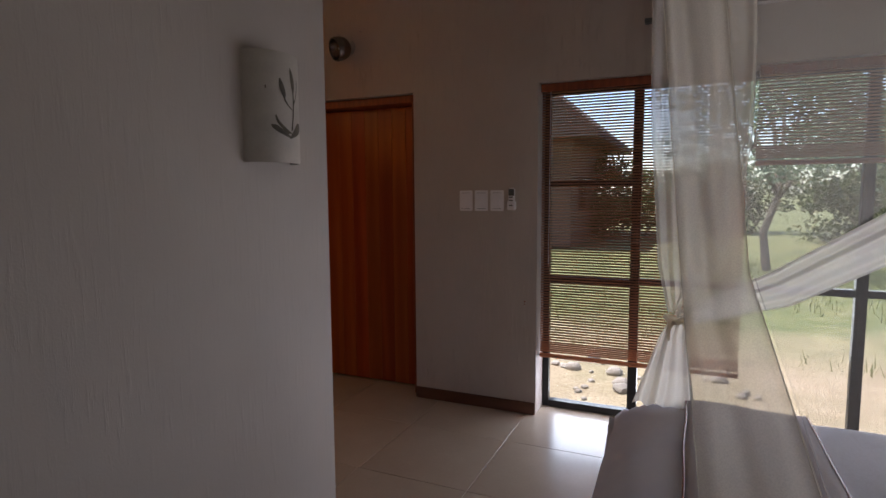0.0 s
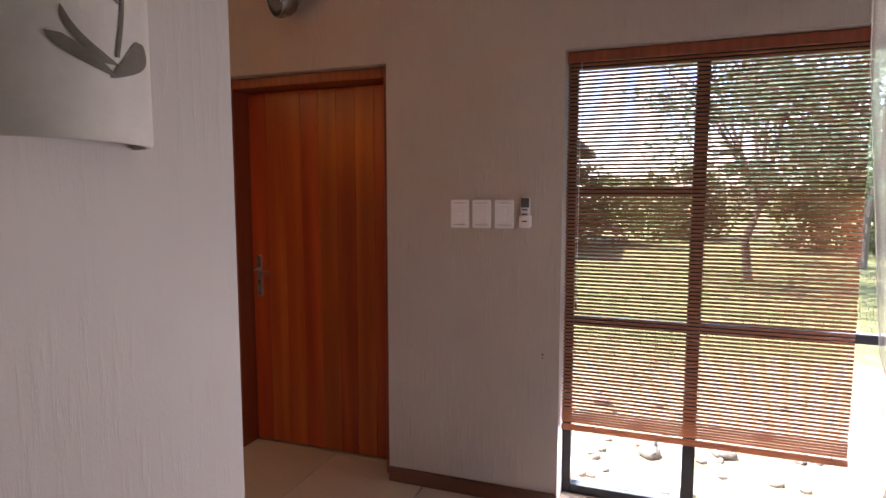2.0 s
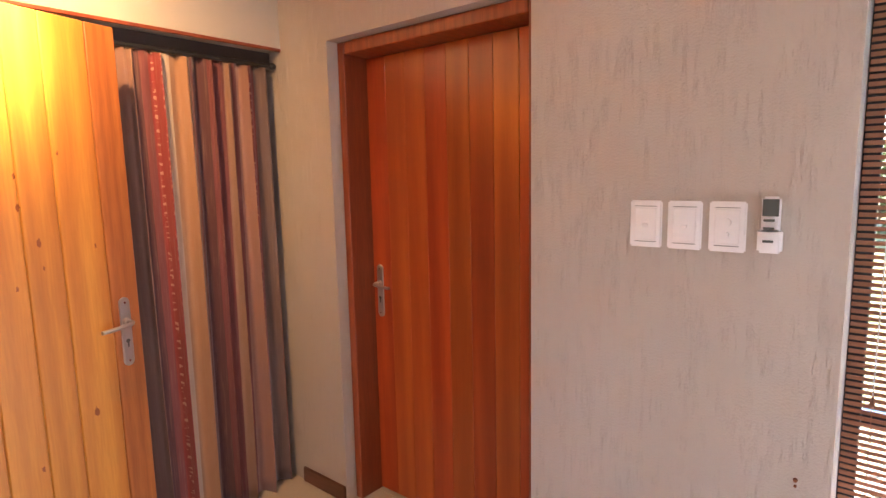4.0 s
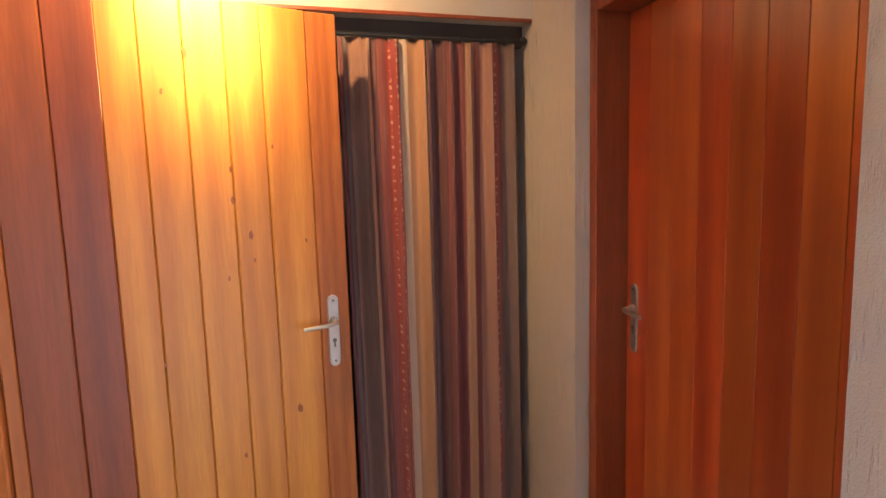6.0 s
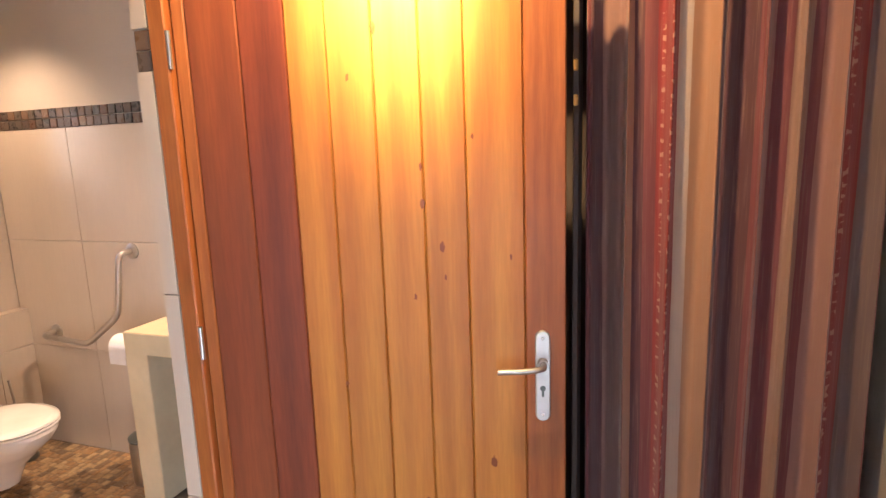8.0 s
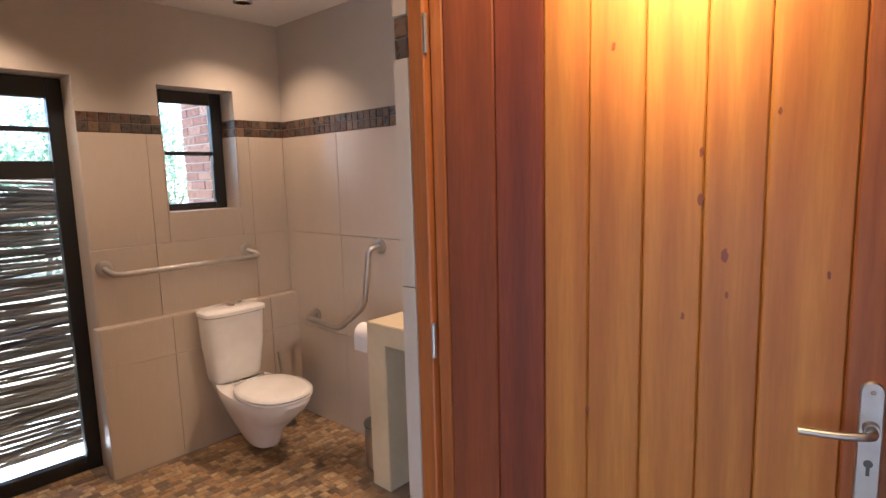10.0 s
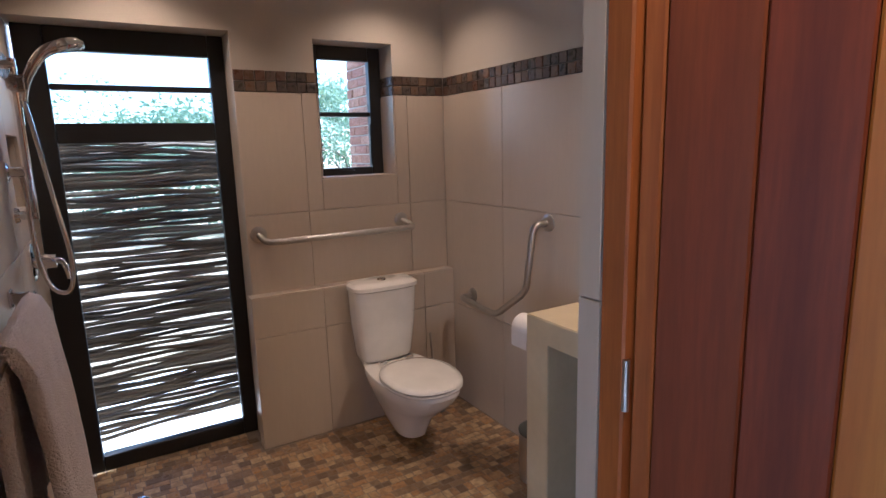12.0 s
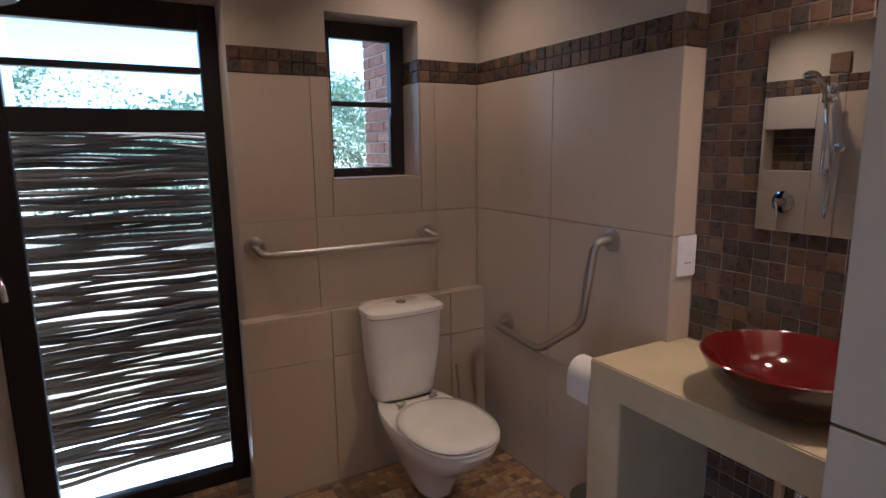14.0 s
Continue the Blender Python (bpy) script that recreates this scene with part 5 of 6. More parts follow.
def oval(cx, cy, hw, front, rear, z, n=40, square=2.3):
    pts = []
    for k in range(n):
        a = 2 * math.pi * k / n
        c, s = math.cos(a), math.sin(a)
        r = (abs(c) ** square + abs(s) ** square) ** (-1 / square)
        pts.append((cx + hw * c * r, cy + (front if s > 0 else rear) * s * r, z))
    return pts


def toilet():
    t = thing("toilet", "white ceramic toilet with closed lid below the window", "toilet", (-2.724, LY, -0.012))

    def tank(name, rows, label=""):
        rings = []
        for z, hw, dep, sq in rows:
            ring = []
            for k in range(48):
                a = 2 * math.pi * k / 48
                c, s = math.cos(a), math.sin(a)
                r = (abs(c) ** sq + abs(s) ** sq) ** (-1 / sq)
                ring.append((hw * c * r, 0.012 + dep / 2 + dep / 2 * s * r + (0.012 * (1 - (c * r) ** 2) if s > 0 else 0), z))
            rings.append(ring)
        return part(name, rings_to(bmesh.new(), rings), CERAMIC, t, label, True, 35)

    tank("cistern", [(0.405, 0.13, 0.14, 5), (0.43, 0.142, 0.15, 5), (0.6, 0.162, 0.165, 5), (0.785, 0.173, 0.172, 5)])
    tank("cistern_lid", [(0.787, 0.174, 0.178, 5), (0.793, 0.181, 0.186, 5), (0.811, 0.18, 0.184, 5), (0.822, 0.167, 0.17, 4.5), (0.825, 0.11, 0.12, 4)])
    b = part("flush_button", cyl(bmesh.new(), (0, 0.1, 0.824), (0, 0.1, 0.833), 0.023, 0.021, 24), CHROME, t, "chrome flush button", True)
    part("button_split", box(bmesh.new(), -0.001, 0.001, 0.08, 0.12, 0.8325, 0.834), GREY_PLASTIC, b)
    rows = [(0.10, 0.07, 0.10, 0.10, 0.36), (0.13, 0.085, 0.12, 0.15, 0.35), (0.20, 0.11, 0.17, 0.22, 0.34), (0.28, 0.145, 0.25, 0.28, 0.36), (0.345, 0.17, 0.31, 0.33, 0.38), (0.39, 0.18, 0.335, 0.35, 0.385), (0.405, 0.176, 0.33, 0.35, 0.385)]
    part("bowl", rings_to(bmesh.new(), [oval(0, cy, hw, fr, re, z, 48, 2.4) for z, hw, fr, re, cy in rows]), CERAMIC, t, "", True, 50)
    part("spigot", rings_to(bmesh.new(), [oval(0, 0.09, hw, 0.09, 0.088, z, 32, 4) for z, hw in ((0.25, 0.07), (0.32, 0.095), (0.37, 0.115), (0.405, 0.125))]), CERAMIC, t, "", True, 50)
    part("seat", rings_to(bmesh.new(), [oval(0, 0.49, 0.175, 0.229, 0.215, 0.407), oval(0, 0.49, 0.179, 0.233, 0.219, 0.414), oval(0, 0.49, 0.175, 0.229, 0.215, 0.421)]), CERAMIC, t, "", True, 50)
    lid = [oval(0, 0.49, 0.174, 0.228, 0.212, 0.424), oval(0, 0.49, 0.18, 0.234, 0.218, 0.43), oval(0, 0.49, 0.176, 0.230, 0.213, 0.441), oval(0, 0.49, 0.148, 0.195, 0.18, 0.447), oval(0, 0.48, 0.06, 0.08, 0.08, 0.45)]
    part("lid", rings_to(bmesh.new(), lid), CERAMIC, t, "", True, 60)
    for s in (-1, 1):
        part("hinge", cyl(bmesh.new(), (s * 0.075 - 0.02, 0.235, 0.425), (s * 0.075 + 0.02, 0.235, 0.425), 0.012, None, 14), CHROME, t, "", True)
    return t


toilet()

brush = thing("toilet_brush", "toilet brush with steel stick in a dark pot", "toilet brush", (-3.03, -0.3, 0.002))
part("pot", lathe(bmesh.new(), [(0.045, 0), (0.05, 0.01), (0.048, 0.1), (0.04, 0.1), (0.036, 0.02)], 24), GREY_PLASTIC, brush, "", True)
part("stick", tube(bmesh.new(), [(0, 0, 0.02), (0.004, -0.01, 0.2), (0.02, -0.02, 0.46)], 0.007, 8), STEEL, brush, "", True)


def grab_bar(label, pts, normal, ends):
    g = thing("grab_bar", label, "grab bar", ends[0])
    o = Vector(ends[0])
    part("tube", tube(bmesh.new(), [p - o for p in bend(pts, 0.05, 8)], 0.0155, 14), STEEL, g, "", True)
    for e in ends:
        e = Vector(e) - o
        part("flange", lathe(bmesh.new(), [(0.04, 0), (0.04, 0.006), (0.03, 0.012), (0.019, 0.014)], 28), STEEL, g, "", True).matrix_basis = Matrix.Translation(e) @ Vector(normal).to_track_quat("Z", "Y").to_matrix().to_4x4()
    return g


grab_bar("straight brushed steel grab bar above the toilet", [(-2.158, BY, 1.088), (-2.175, BY + 0.085, 1.056), (-2.985, BY + 0.085, 1.058), (-2.936, BY, 1.095)], (0, 1, 0), [(-2.158, BY, 1.088), (-2.936, BY, 1.095)])
grab_bar("angled brushed steel grab bar on the tiled wall", [(BX, -0.21, 0.672), (BX + 0.085, -0.21, 0.672), (BX + 0.085, 0.12, 0.652), (BX + 0.085, 0.355, 0.82), (BX + 0.085, 0.41, 1.138), (BX, 0.41, 1.138)], (1, 0, 0), [(BX, -0.21, 0.672), (BX, 0.41, 1.138)])

# ---- wash stand ----
stand = thing("wash_stand", "cream polished screed wash stand built against the wall", "wash stand", (MX, 0.64, 0))
part("worktop", box(bmesh.new(), 0.004, 0.42, 0.0, 0.974, 0.73, 0.83, 0.004, 2), COUNTER, stand, "", True)
part("pillar", box(bmesh.new(), 0.005, 0.4195, 0.0005, 0.127, 0.004, 0.742, 0.003, 2), COUNTER, stand, "", True)


def basin():
    b = thing("vessel_basin", "glossy deep red round vessel basin on the stand", "basin", (-3.105, 1.13, 0.831))
    prof = [(0.085, 0.0), (0.10, 0.002), (0.15, 0.03), (0.185, 0.07), (0.208, 0.118), (0.211, 0.124), (0.207, 0.127), (0.202, 0.122), (0.178, 0.078), (0.14, 0.042), (0.08, 0.018), (0.02, 0.012)]
    part("bowl", lathe(bmesh.new(), [(0.2085, 0.1185)] + prof[5:], 56, first=False), RED_GLAZE, b, "", True, 60)
    part("underside", lathe(bmesh.new(), prof[:4] + [(0.2075, 0.1185)], 56, last=False), surface("dark_red_brown_glaze", (0.035, 0.008, 0.006), (0.055, 0.012, 0.008), 0.18, 12, fine=90, bump=0.03, coat=0.5), b, "dark red-brown underside", True, 60)
    part("drain", cyl(bmesh.new(), (0, 0, 0.0125), (0, 0, 0.017), 0.02, 0.018, 20), CHROME, b, "chrome drain", True)
    return b


basin()
trap = thing("drain_pipe", "chrome drain pipe under the wash stand", "pipe", (-3.105, 1.13, 0.60))
part("tail", cyl(bmesh.new(), (0, 0, 0), (0, 0, 0.13), 0.016, None, 16), CHROME, trap, "", True)
part("trap", tube(bmesh.new(), bend([(0, 0, 0.02), (0, 0, -0.1), (-0.1, 0, -0.1), (-0.1, 0, -0.03), (-0.228, 0, -0.03)], 0.05), 0.015, 12), CHROME, trap, "", True)
mirror = thing("wall_mirror", "frameless rectangular mirror on the slate mosaic", "mirror", (MX + 0.004, 0.87, 1.225))
part("pane", box(bmesh.new(), 0.0, 0.006, 0, 0.50, 0, 0.54, 0.001, 1), MIRROR, mirror)
socket = thing("shaver_socket", "white plastic shaver socket beside the basin", "socket", (-3.292, 0.667, 1.048))
part("plate", box(bmesh.new(), -0.042, 0.042, 0, 0.012, 0, 0.135, 0.004, 2), WHITE_PLASTIC, socket)
for sx in (-0.012, 0.0, 0.012):
    part("hole", cyl(bmesh.new(), (sx, 0.0125, 0.045), (sx, 0.0118, 0.045), 0.003, None, 10), GREY_PLASTIC, socket, "dark socket hole")
part("inset", box(bmesh.new(), -0.026, 0.026, 0.0122, 0.0142, 0.075, 0.115, 0.001, 1), WHITE_PLASTIC, socket)
roll = thing("toilet_roll", "white toilet roll on a holder at the stand", "toilet roll", (-2.985, 0.575, 0.735))
bm = lathe(bmesh.new(), [(0.02, -0.05), (0.056, -0.05), (0.056, 0.05), (0.02, 0.05), (0.018, 0.0)], 32)
ob = part("paper", bm, PAPER, roll, "", True, 40)
ob.matrix_basis = pose(0, 0, 0, 90, 0, 0)
part("sheet", box(bmesh.new(), 0.0565, 0.0575, -0.048, 0.048, -0.07, 0.0), PAPER, roll)
part("spindle", cyl(bmesh.new(), (0, -0.058, 0), (0, 0.0648, 0), 0.0075, None, 14), CHROME, roll, "", True)
part("rose", cyl(bmesh.new(), (0, 0.0565, 0), (0, 0.0645, 0), 0.024, None, 24), CHROME, roll, "", True)
bin_pot = thing("small_bin", "small steel bin standing by the stand pillar", "bin", (-3.08, 0.53, 0.002))
part("drum", lathe(bmesh.new(), [(0.085, 0), (0.09, 0.004), (0.092, 0.22), (0.088, 0.225)], 32), STEEL, bin_pot, "", True)
part("lid", lathe(bmesh.new(), [(0.094, 0.226), (0.094, 0.236), (0.07, 0.25), (0.01, 0.256)], 32), GREY_PLASTIC, bin_pot, "", True)

# ---- shower ----


def shower():
    ry = 0.035
    s = thing("shower_set", "chrome hand shower on a rail with a long hose", "shower", (EX, ry, 1.32))
    o = Vector((EX, ry, 1.32))

    def rel(*pts):
        return [Vector(p) - o for p in pts]

    part("rail", tube(bmesh.new(), rel((EX - 0.055, ry, 1.29), (EX - 0.055, ry, 1.80)), 0.011, 14), CHROME, s, "", True)
    for z in (1.305, 1.78):
        part("bracket", tube(bmesh.new(), rel((EX, ry, z), (EX - 0.06, ry, z)), 0.014, 12), CHROME, s, "", True)
        part("bracket_rose", cyl(bmesh.new(), (0, 0, z - 1.32), (-0.012, 0, z - 1.32), 0.026, 0.022, 24), CHROME, s, "", True)
    sl = part("slider", box(bmesh.new(), -0.088, -0.032, -0.024, 0.024, 0.375, 0.43, 0.010, 3), CHROME, s, "", True)
    part("clamp_knob", cyl(bmesh.new(), (-0.05, 0.024, 0.40), (-0.05, 0.05, 0.40), 0.013, 0.011, 18), CHROME, sl, "", True)
    hd = part("hand_shower", tube(bmesh.new(), bend(rel((EX - 0.07, ry, 1.67), (EX - 0.085, ry, 1.74), (EX - 0.135, ry - 0.005, 1.825), (EX - 0.205, ry - 0.02, 1.856)), 0.08, 8), lambda u: 0.0115 + 0.009 * u, 16), CHROME, s, "", True)
    head = part("rose", lathe(bmesh.new(), [(0.006, 0.024), (0.030, 0.019), (0.044, 0.004), (0.045, -0.010), (0.041, -0.016), (0.036, -0.013)], 32), CHROME, hd, "", True)
    head.matrix_basis = Matrix.Translation(Vector((EX - 0.214, ry - 0.02, 1.852)) - o) @ pose(0, 0, 0, 0, 14, 0)
    face = part("spray_face", cyl(bmesh.new(), (0, 0, -0.012), (0, 0, -0.0145), 0.035, None, 28), GREY_PLASTIC, hd, "grey spray face")
    face.matrix_basis = head.matrix_basis.copy()
    pts = rel((EX - 0.07, ry, 1.67), (EX - 0.086, ry + 0.02, 1.58), (EX - 0.115, ry + 0.075, 1.36), (EX - 0.145, ry + 0.10, 1.16), (EX - 0.13, ry + 0.08, 1.04), (EX - 0.07, ry + 0.045, 1.05), (EX - 0.04, ry + 0.03, 1.18), (EX - 0.045, ry + 0.05, 1.38), (EX - 0.04, ry + 0.06, 1.43))
    line = bend(pts, 0.12, 10)
    part("hose", tube(bmesh.new(), line, 0.0075, 10), CHROME, s, "ribbed chrome hose", True)
    out = part("outlet", lathe(bmesh.new(), [(0.030, 0), (0.030, 0.006), (0.016, 0.012), (0.015, 0.048)], 24), CHROME, s, "", True)
    out.matrix_basis = Matrix.Translation(Vector((EX, ry + 0.06, 1.447)) - o) @ Vector((-1, 0, 0)).to_track_quat("Z", "Y").to_matrix().to_4x4()
    m = thing("shower_mixer", "round chrome shower mixer tap on the wall", "tap", (EX, -0.20, 1.11))
    part("plate", lathe(bmesh.new(), [(0.070, 0), (0.070, 0.005), (0.058, 0.012), (0.034, 0.016)], 36), CHROME, m, "", True).matrix_basis = Vector((-1, 0, 0)).to_track_quat("Z", "Y").to_matrix().to_4x4()
    part("body", tube(bmesh.new(), [(-0.01, 0, 0), (-0.075, 0, 0)], 0.028, 24), CHROME, m, "", True)
    part("lever", tube(bmesh.new(), bend([(-0.066, 0, 0), (-0.092, 0.0, 0.0), (-0.105, 0.02, -0.03), (-0.11, 0.03, -0.07)], 0.02), lambda u: 0.012 - 0.004 * u, 12), CHROME, m, "", True)


shower()

rail = thing("towel_rail", "chrome towel rail on the shower wall", "towel rail", (EX, 0.40, 1.11))
part("bar", box(bmesh.new(), -0.061, -0.049, 0.0, 0.72, -0.014, 0.014, 0.003, 2), CHROME, rail)
for y in (0.016, 0.704):
    part("post", box(bmesh.new(), -0.048, 0.0, y - 0.014, y + 0.014, -0.014, 0.014, 0.003, 2), CHROME, rail)
    part("wall_plate", box(bmesh.new(), -0.008, -0.0005, y - 0.026, y + 0.026, -0.026, 0.026, 0.003, 2), CHROME, rail)


def towel():
    t = thing("bath_towel", "pale pinkish bath towel hanging over the rail", "towel", (EX - 0.055, 0.52, 1.12))
    rows = []
    prof = [(0.030, -0.46), (0.028, -0.2), (0.024, -0.04), (0.016, 0.008), (-0.004, 0.022), (-0.028, 0.010), (-0.048, -0.04), (-0.066, -0.2), (-0.076, -0.42), (-0.082, -0.68)]
    fine = []
    for a, b in zip(prof, prof[1:]):
        for k in range(4):
            fine.append((a[0] + (b[0] - a[0]) * k / 4, a[1] + (b[1] - a[1]) * k / 4))
    fine.append(prof[-1])
    for x, z in fine:
        rows.append([(x + 0.007 * math.sin(u / 30 * 17 + 2) * min(1, abs(z) * 4) + 0.004 * noise.noise((u * 0.4, z * 9, 1)), -0.03 * min(1, abs(z)) + 0.5 * u / 30, z) for u in range(31)])
    cloth("towel_cloth", rows, TOWEL, t, thick=0.026)
    return t


towel()

drain = thing("floor_drain", "round chrome floor drain in the stone mosaic", "drain", (-1.505, -0.264, 0.0015))
part("ring", lathe(bmesh.new(), [(0.052, 0.0), (0.052, 0.004), (0.044, 0.005), (0.043, 0.002)], 32), CHROME, drain, "", True, 40)
for k in range(-3, 4):
    half = math.sqrt(0.043 ** 2 - (k * 0.012) ** 2)
    part("grate_bar", box(bmesh.new(), k * 0.012 - 0.0035, k * 0.012 + 0.0035, -half, half, 0.0015, 0.004, 0.001, 1), CHROME, drain)
part("tile", box(bmesh.new(), EX - 0.001, EX + 0.0115, -0.005, 0.105, 1.876, 1.986, 0.003, 1), SLATE_ONE, wall_bath_east, "square slate tile set above the mosaic band")

for dx, dy in DOWNLIGHTS:
    dl = thing("ceiling_downlight", "small lit chrome downlight in the bathroom ceiling", "downlight", (dx, dy, 2.41), 0, "bathroom downlights")
    part("rim", lathe(bmesh.new(), [(0.042, 0.03), (0.05, 0.027), (0.05, 0.023), (0.036, 0.02), (0.036, 0.03)], 28), CHROME, dl, "", True)

# ---- outside the bathroom ----


def stick_fence():
    f = thing("stick_fence", "fence of weathered horizontal sticks outside the glass door", "fence", (-1.7, -0.97, -0.13))
    rnd = random.Random(9)
    kinds = []
    for k in range(9):
        pts, ph = [], rnd.uniform(0, 6)
        for i in range(15):
            u = i / 14
            pts.append((-0.95 + 1.9 * u, 0.012 * math.sin(ph + u * 9), 0.006 * math.sin(ph * 1.7 + u * (5 + k)) + 0.005 * math.sin(u * 23 + k)))
        r = rnd.uniform(0.011, 0.0135)
        kinds.append(mesh_of("stick", tube(bmesh.new(), pts, lambda u: r * (1.1 - 0.3 * u) * (1 + 0.1 * math.sin(u * 21)), 8), STICK, True))
    z = 0.17
    while z < 1.66:
        s = new("stick", kinds[rnd.randrange(9)])
        s.parent = f
        s.matrix_basis = pose(rnd.uniform(-0.05, 0.05), rnd.uniform(-0.02, 0.02), z, rnd.uniform(-20, 20), rnd.uniform(-0.4, 0.4), rnd.choice((0, 180)))
        z += rnd.uniform(0.0165, 0.0228)
    top = new("stick", kinds[0])
    top.parent = f
    top.matrix_basis = pose(0, 0.0, 1.672)
    for x in (-0.9, 0.86):
        part("post", tube(bmesh.new(), [(x, -0.05, 0.0), (x + 0.01, -0.05, 1.72)], 0.03, 10), STICK, f, "", True)
    return f


stick_fence()


def brick_wall():
    w = thing("brick_screen_wall", "red face brick wall standing outside the small window", "brick wall", (-3.2, -0.75, -0.13))
    part("core", box(bmesh.new(), -0.2, -0.008, -1.08, 0.0, 0, 2.45), MORTAR, w)
    full = mesh_of("brick", box(bmesh.new(), -0.1, 0.0, 0.004, 0.208, 0.004, 0.064, 0.004, 1), BRICK)
    half = mesh_of("brick", box(bmesh.new(), -0.1, 0.0, 0.004, 0.1, 0.004, 0.064, 0.004, 1), BRICK)
    for c in range(14, 36):
        y = -1.085 + (0.106 if c % 2 else 0.0)
        if c % 2:
            b = new("brick", half)
            b.parent = w
            b.matrix_basis = pose(random.uniform(-0.002, 0.003), -1.085, c * 0.0685)
        while y + 0.212 < 0.01:
            b = new("brick", full)
            b.parent = w
            b.matrix_basis = pose(random.uniform(-0.002, 0.003), y, c * 0.0685)
            y += 0.212
    return w


brick_wall()


def leaves(count, centres, size, rnd, flat=0.55):
    """Small folded leaves scattered in uneven clumps."""
    verts, faces = [], []
    for _ in range(count):
        c, r = centres[rnd.randrange(len(centres))]
        d = Vector((rnd.gauss(0, 1), rnd.gauss(0, 1), rnd.gauss(0, 1))).normalized() * r * rnd.random() ** 0.45
        p = Vector(c) + Vector((d.x, d.y, d.z * flat))
        q = Euler((rnd.uniform(0, 6.3), rnd.uniform(0, 6.3), rnd.uniform(0, 6.3))).to_matrix()
        s = size * rnd.uniform(0.6, 1.4)
        k = len(verts)
        for a in ((0, -0.5, 0), (0.28, 0, 0.06), (0, 0.6, 0), (-0.28, 0, 0.06)):
            verts.append(tuple(p + q @ (Vector(a) * s)))
        faces.append((k, k + 1, k + 2, k + 3))
    return verts, faces


def tree(name, label, at, height, spread, count, leaf, seed, low=0.3, bare=0, foliage=None):
    rnd = random.Random(seed)
    t = thing(name, label, "tree" if name == "tree" else "bush", at)
    bm = bmesh.new()
    tips = []
    fork = height * low
    tube(bm, [(0, 0, -0.05), (0.05 * height * rnd.uniform(-0.5, 0.5), 0.04 * height * rnd.uniform(-0.5, 0.5), fork * 0.5), (0.03 * height, 0.0, fork)], lambda u: 0.014 * height * (1.2 - 0.4 * u), 8)
    limbs = 6 + bare
    for k in range(limbs):
        a = 2 * math.pi * k / limbs + rnd.uniform(-0.4, 0.4)
        r = spread * rnd.uniform(0.5, 1.0)
        tip = (math.cos(a) * r, math.sin(a) * r, height * rnd.uniform(max(0.45, low), 0.98))
        mid = (tip[0] * 0.4 + rnd.uniform(-0.1, 0.1), tip[1] * 0.4, fork + (tip[2] - fork) * 0.6)
        tube(bm, [(0.03 * height, 0, fork * 0.95), mid, tip], lambda u: 0.008 * height * (1.05 - u * 0.85), 6)
        tips += [(tip, spread * rnd.uniform(0.28, 0.5)), (mid, spread * rnd.uniform(0.25, 0.45))]
        for _ in range(3):
            e = tuple(tip[i] * 0.75 + rnd.uniform(-0.5, 0.5) * spread * 0.8 * (0.6 if i == 2 else 1) + (mid[i] * 0.25) for i in range(3))
            tube(bm, [mid, tuple((mid[i] + e[i]) / 2 + rnd.uniform(-0.06, 0.06) for i in range(3)), e], lambda u: 0.005 * height * (1.1 - u), 5)
            tips.append((e, spread * rnd.uniform(0.18, 0.36)))
    if name == "bush":
        tips += [((rnd.uniform(-0.7, 0.7) * spread, rnd.uniform(-0.5, 0.5) * spread, height * rnd.uniform(0.1, 0.3)), spread * 0.5) for _ in range(9)]
    part("trunk", bm, BARK, t, "", True)
    v, f = leaves(count, tips, leaf, rnd)
    me = bpy.data.meshes.new("crown")
    me.from_pydata(v, [], f)
    me.materials.append(foliage or LEAVES)
    new("crown", me).parent = t
    return t


GZ = -0.13
tree("tree", "grey-green garden tree with thin pale branches", (1.75, 12.6, GZ), 5.0, 2.1, 4500, 0.09, 21, 0.3, 2, HAZED_LEAVES)
tree("tree", "grey-green garden tree with an open crown", (3.9, 10.5, GZ), 4.6, 2.2, 9000, 0.09, 22, 0.25, 0, HAZED_LEAVES)
tree("tree", "tall open thorn tree behind the lawn", (4.4, 15.5, GZ), 6.4, 3.4, 9000, 0.12, 24, 0.35)
tree("tree", "tall open thorn tree behind the lawn", (9.5, 18.0, GZ), 7.0, 3.6, 9000, 0.14, 29, 0.35)
rb = random.Random(5)
for k in range(17):
    tree("bush", "dense green bush at the garden's far edge", (-13 + k * 1.75 + rb.uniform(-0.5, 0.5), rb.uniform(19, 24), GZ), rb.uniform(1.9, 3.0), rb.uniform(1.5, 2.1), 3600, 0.14, 40 + k, 0.1)
tree("bush", "green shrub behind the stick fence, leaf colour paled as by haze", (-3.9, -9.5, GZ), 3.1, 2.4, 9000, 0.08, 31, 0.2, 0, HAZED_LEAVES)
tree("bush", "green shrub behind the stick fence, leaf colour paled as by haze", (-7.6, -12.5, GZ), 3.5, 2.6, 9000, 0.09, 32, 0.2, 0, HAZED_LEAVES)
tree("bush", "green shrub behind the stick fence, leaf colour paled as by haze", (-1.6, -11.0, GZ), 3.2, 2.5, 9000, 0.085, 33, 0.2, 0, HAZED_LEAVES)


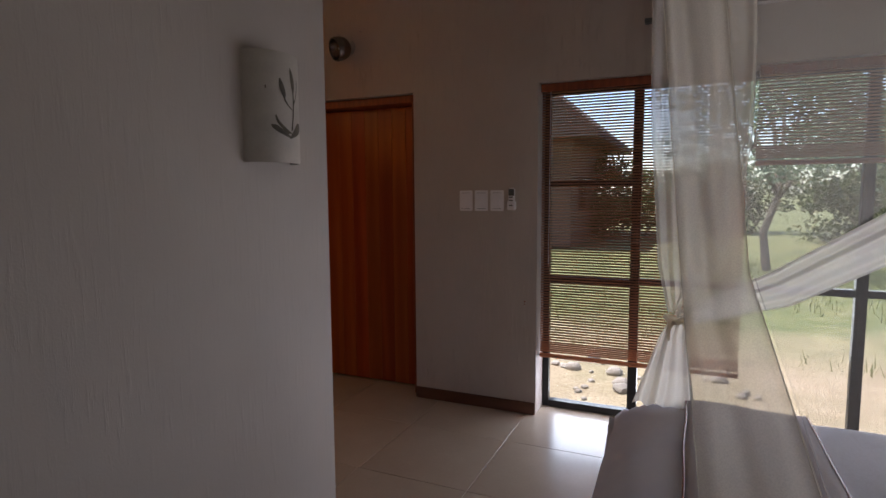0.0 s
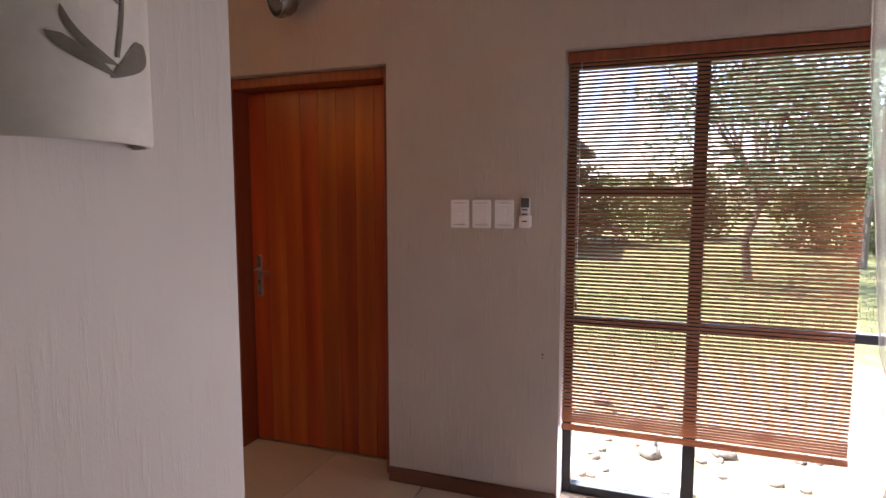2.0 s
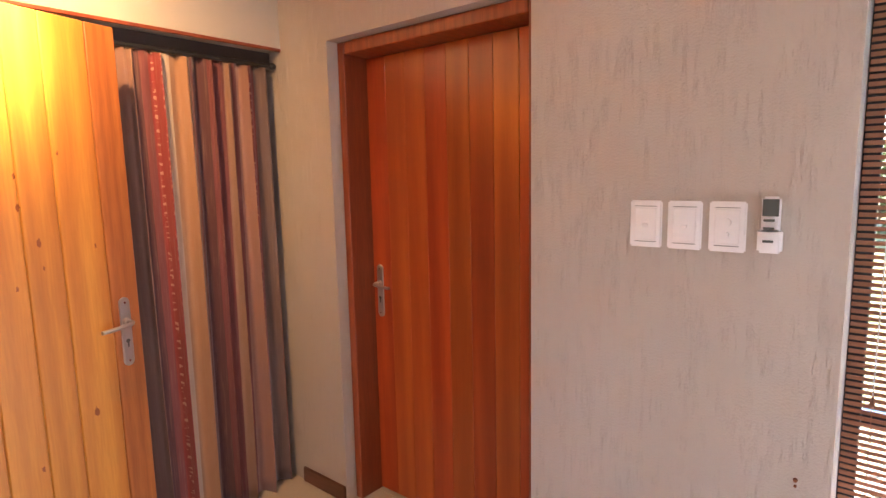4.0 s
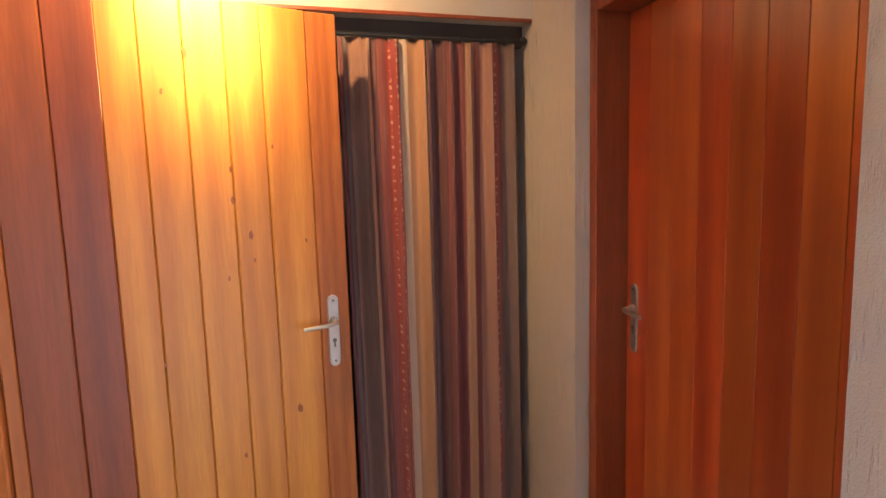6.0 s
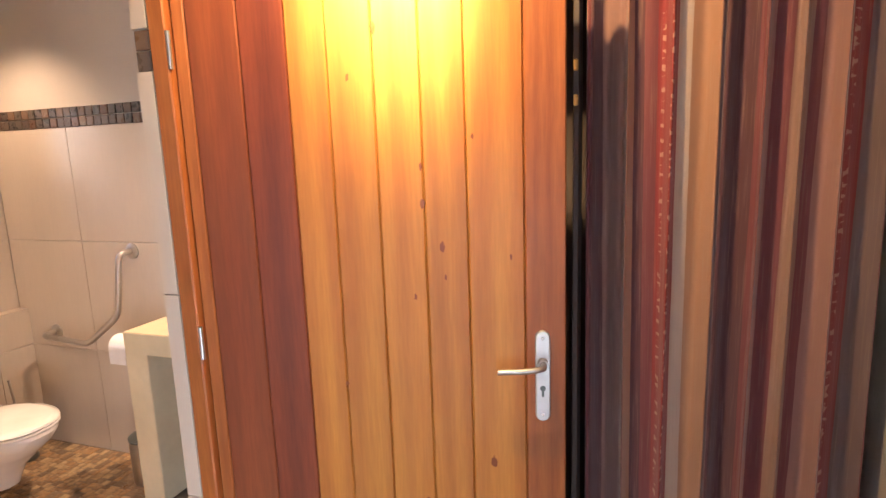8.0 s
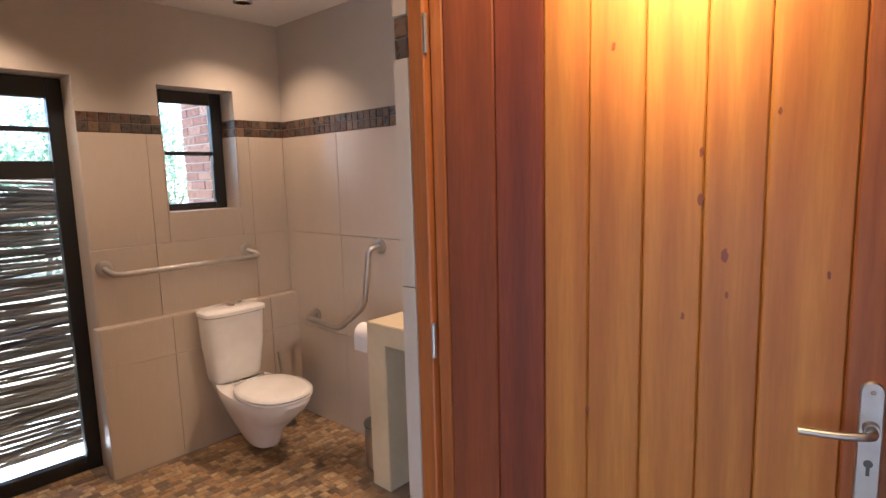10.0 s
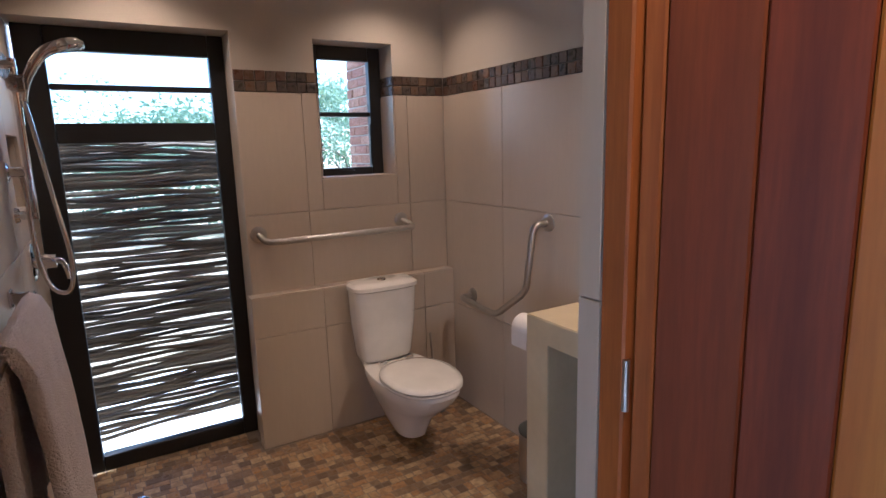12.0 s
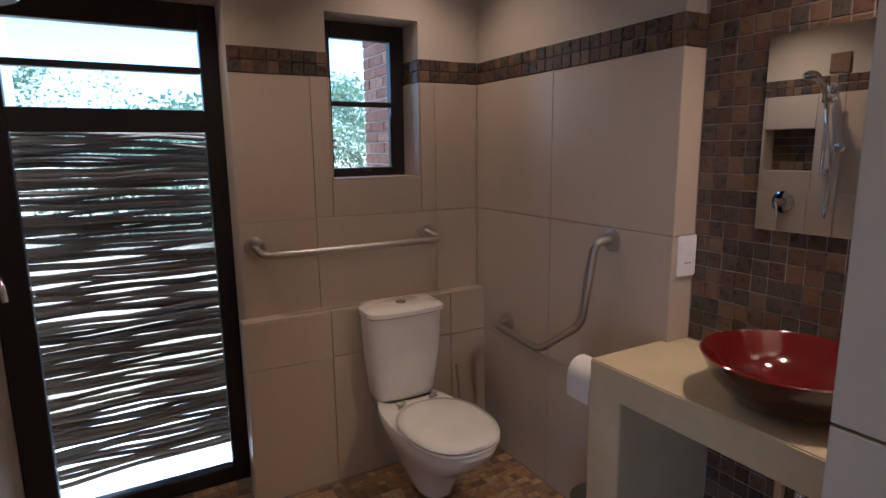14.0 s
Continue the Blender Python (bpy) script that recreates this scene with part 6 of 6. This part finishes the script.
def grass():
    rnd = random.Random(77)
    verts, faces = [], []
    for _ in range(9000):
        x, y = rnd.uniform(-5, 8), 5.6 + 9 * rnd.random() ** 1.2
        if noise.noise((x * 0.5, y * 0.5, 2.0)) < -0.02:
            continue
        h, a, w = rnd.uniform(0.05, 0.16), rnd.uniform(0, 6.3), 0.006
        k = len(verts)
        lean = rnd.uniform(0.01, 0.06)
        verts += [(x - w * math.cos(a), y - w * math.sin(a), GZ), (x + w * math.cos(a), y + w * math.sin(a), GZ), (x + lean * math.sin(a), y + lean * math.cos(a), GZ + h)]
        faces.append((k, k + 1, k + 2))
    me = bpy.data.meshes.new("grass")
    me.from_pydata(verts, [], faces)
    me.materials.append(GRASS)
    tagged(new("grass", me), "dry yellow-green grass tufts on sandy ground", "grass", kind="stuff")


grass()


def garden_stones():
    rnd = random.Random(13)
    kinds = []
    for k in range(4):
        bm = bmesh.new()
        bmesh.ops.create_icosphere(bm, subdivisions=2, radius=1)
        for v in bm.verts:
            v.co *= 1 + 0.28 * noise.noise(v.co * 1.3 + Vector((k * 5, 0, 0)))
            v.co.z *= 0.6
        kinds.append(mesh_of("garden_stone", bm, STONE, True, 50))
    for k in range(60):
        x, y = rnd.uniform(-1.9, 0.9), rnd.uniform(3.85, 5.6)
        r = rnd.choice((0.02, 0.025, 0.03, 0.04, 0.07))
        s = new("garden_stone", kinds[k % 4])
        s.matrix_world = pose(x, y, GZ + 0.35 * r, 0, 0, rnd.uniform(0, 360)) @ Matrix.Diagonal((r, r * rnd.uniform(0.7, 1.0), r, 1))
        tagged(s, "grey-brown garden stone lying on the sand", "stone", "stones along the house")


garden_stones()


def far_house():
    h = thing("far_house", "low house with a dark thatched roof beyond the garden", "house", (-5.3, 19.2, GZ))
    part("wall", box(bmesh.new(), -3.4, 3.4, -2.6, 2.6, 0, 2.99, 0.03), surface("brown_house_wall", (0.15, 0.10, 0.07), (0.20, 0.14, 0.10), 0.9, 3, fine=60, bump=0.3), h, "brown house wall")
    bm = bmesh.new()
    prof = [(-3.4, 3.0), (3.4, 3.0), (3.4, 3.2), (0, 6.05), (-3.4, 3.2)]
    rings_to(bm, [[(-4.2, y, z) for y, z in prof], [(4.2, y, z) for y, z in prof]])
    part("roof", bm, THATCH, h, "dark grey thatch")
    for x in (-1.9, 1.4):
        w = part("window", box(bmesh.new(), x - 0.5, x + 0.5, -2.64, -2.58, 1.0, 2.0, 0.01), BLACK_ALU, h, "dark window")
        part("pane", box(bmesh.new(), x - 0.44, x + 0.44, -2.645, -2.641, 1.06, 1.94), GLASS, w)
    h.rotation_euler = (0, 0, radians(90))
    return h


far_house()
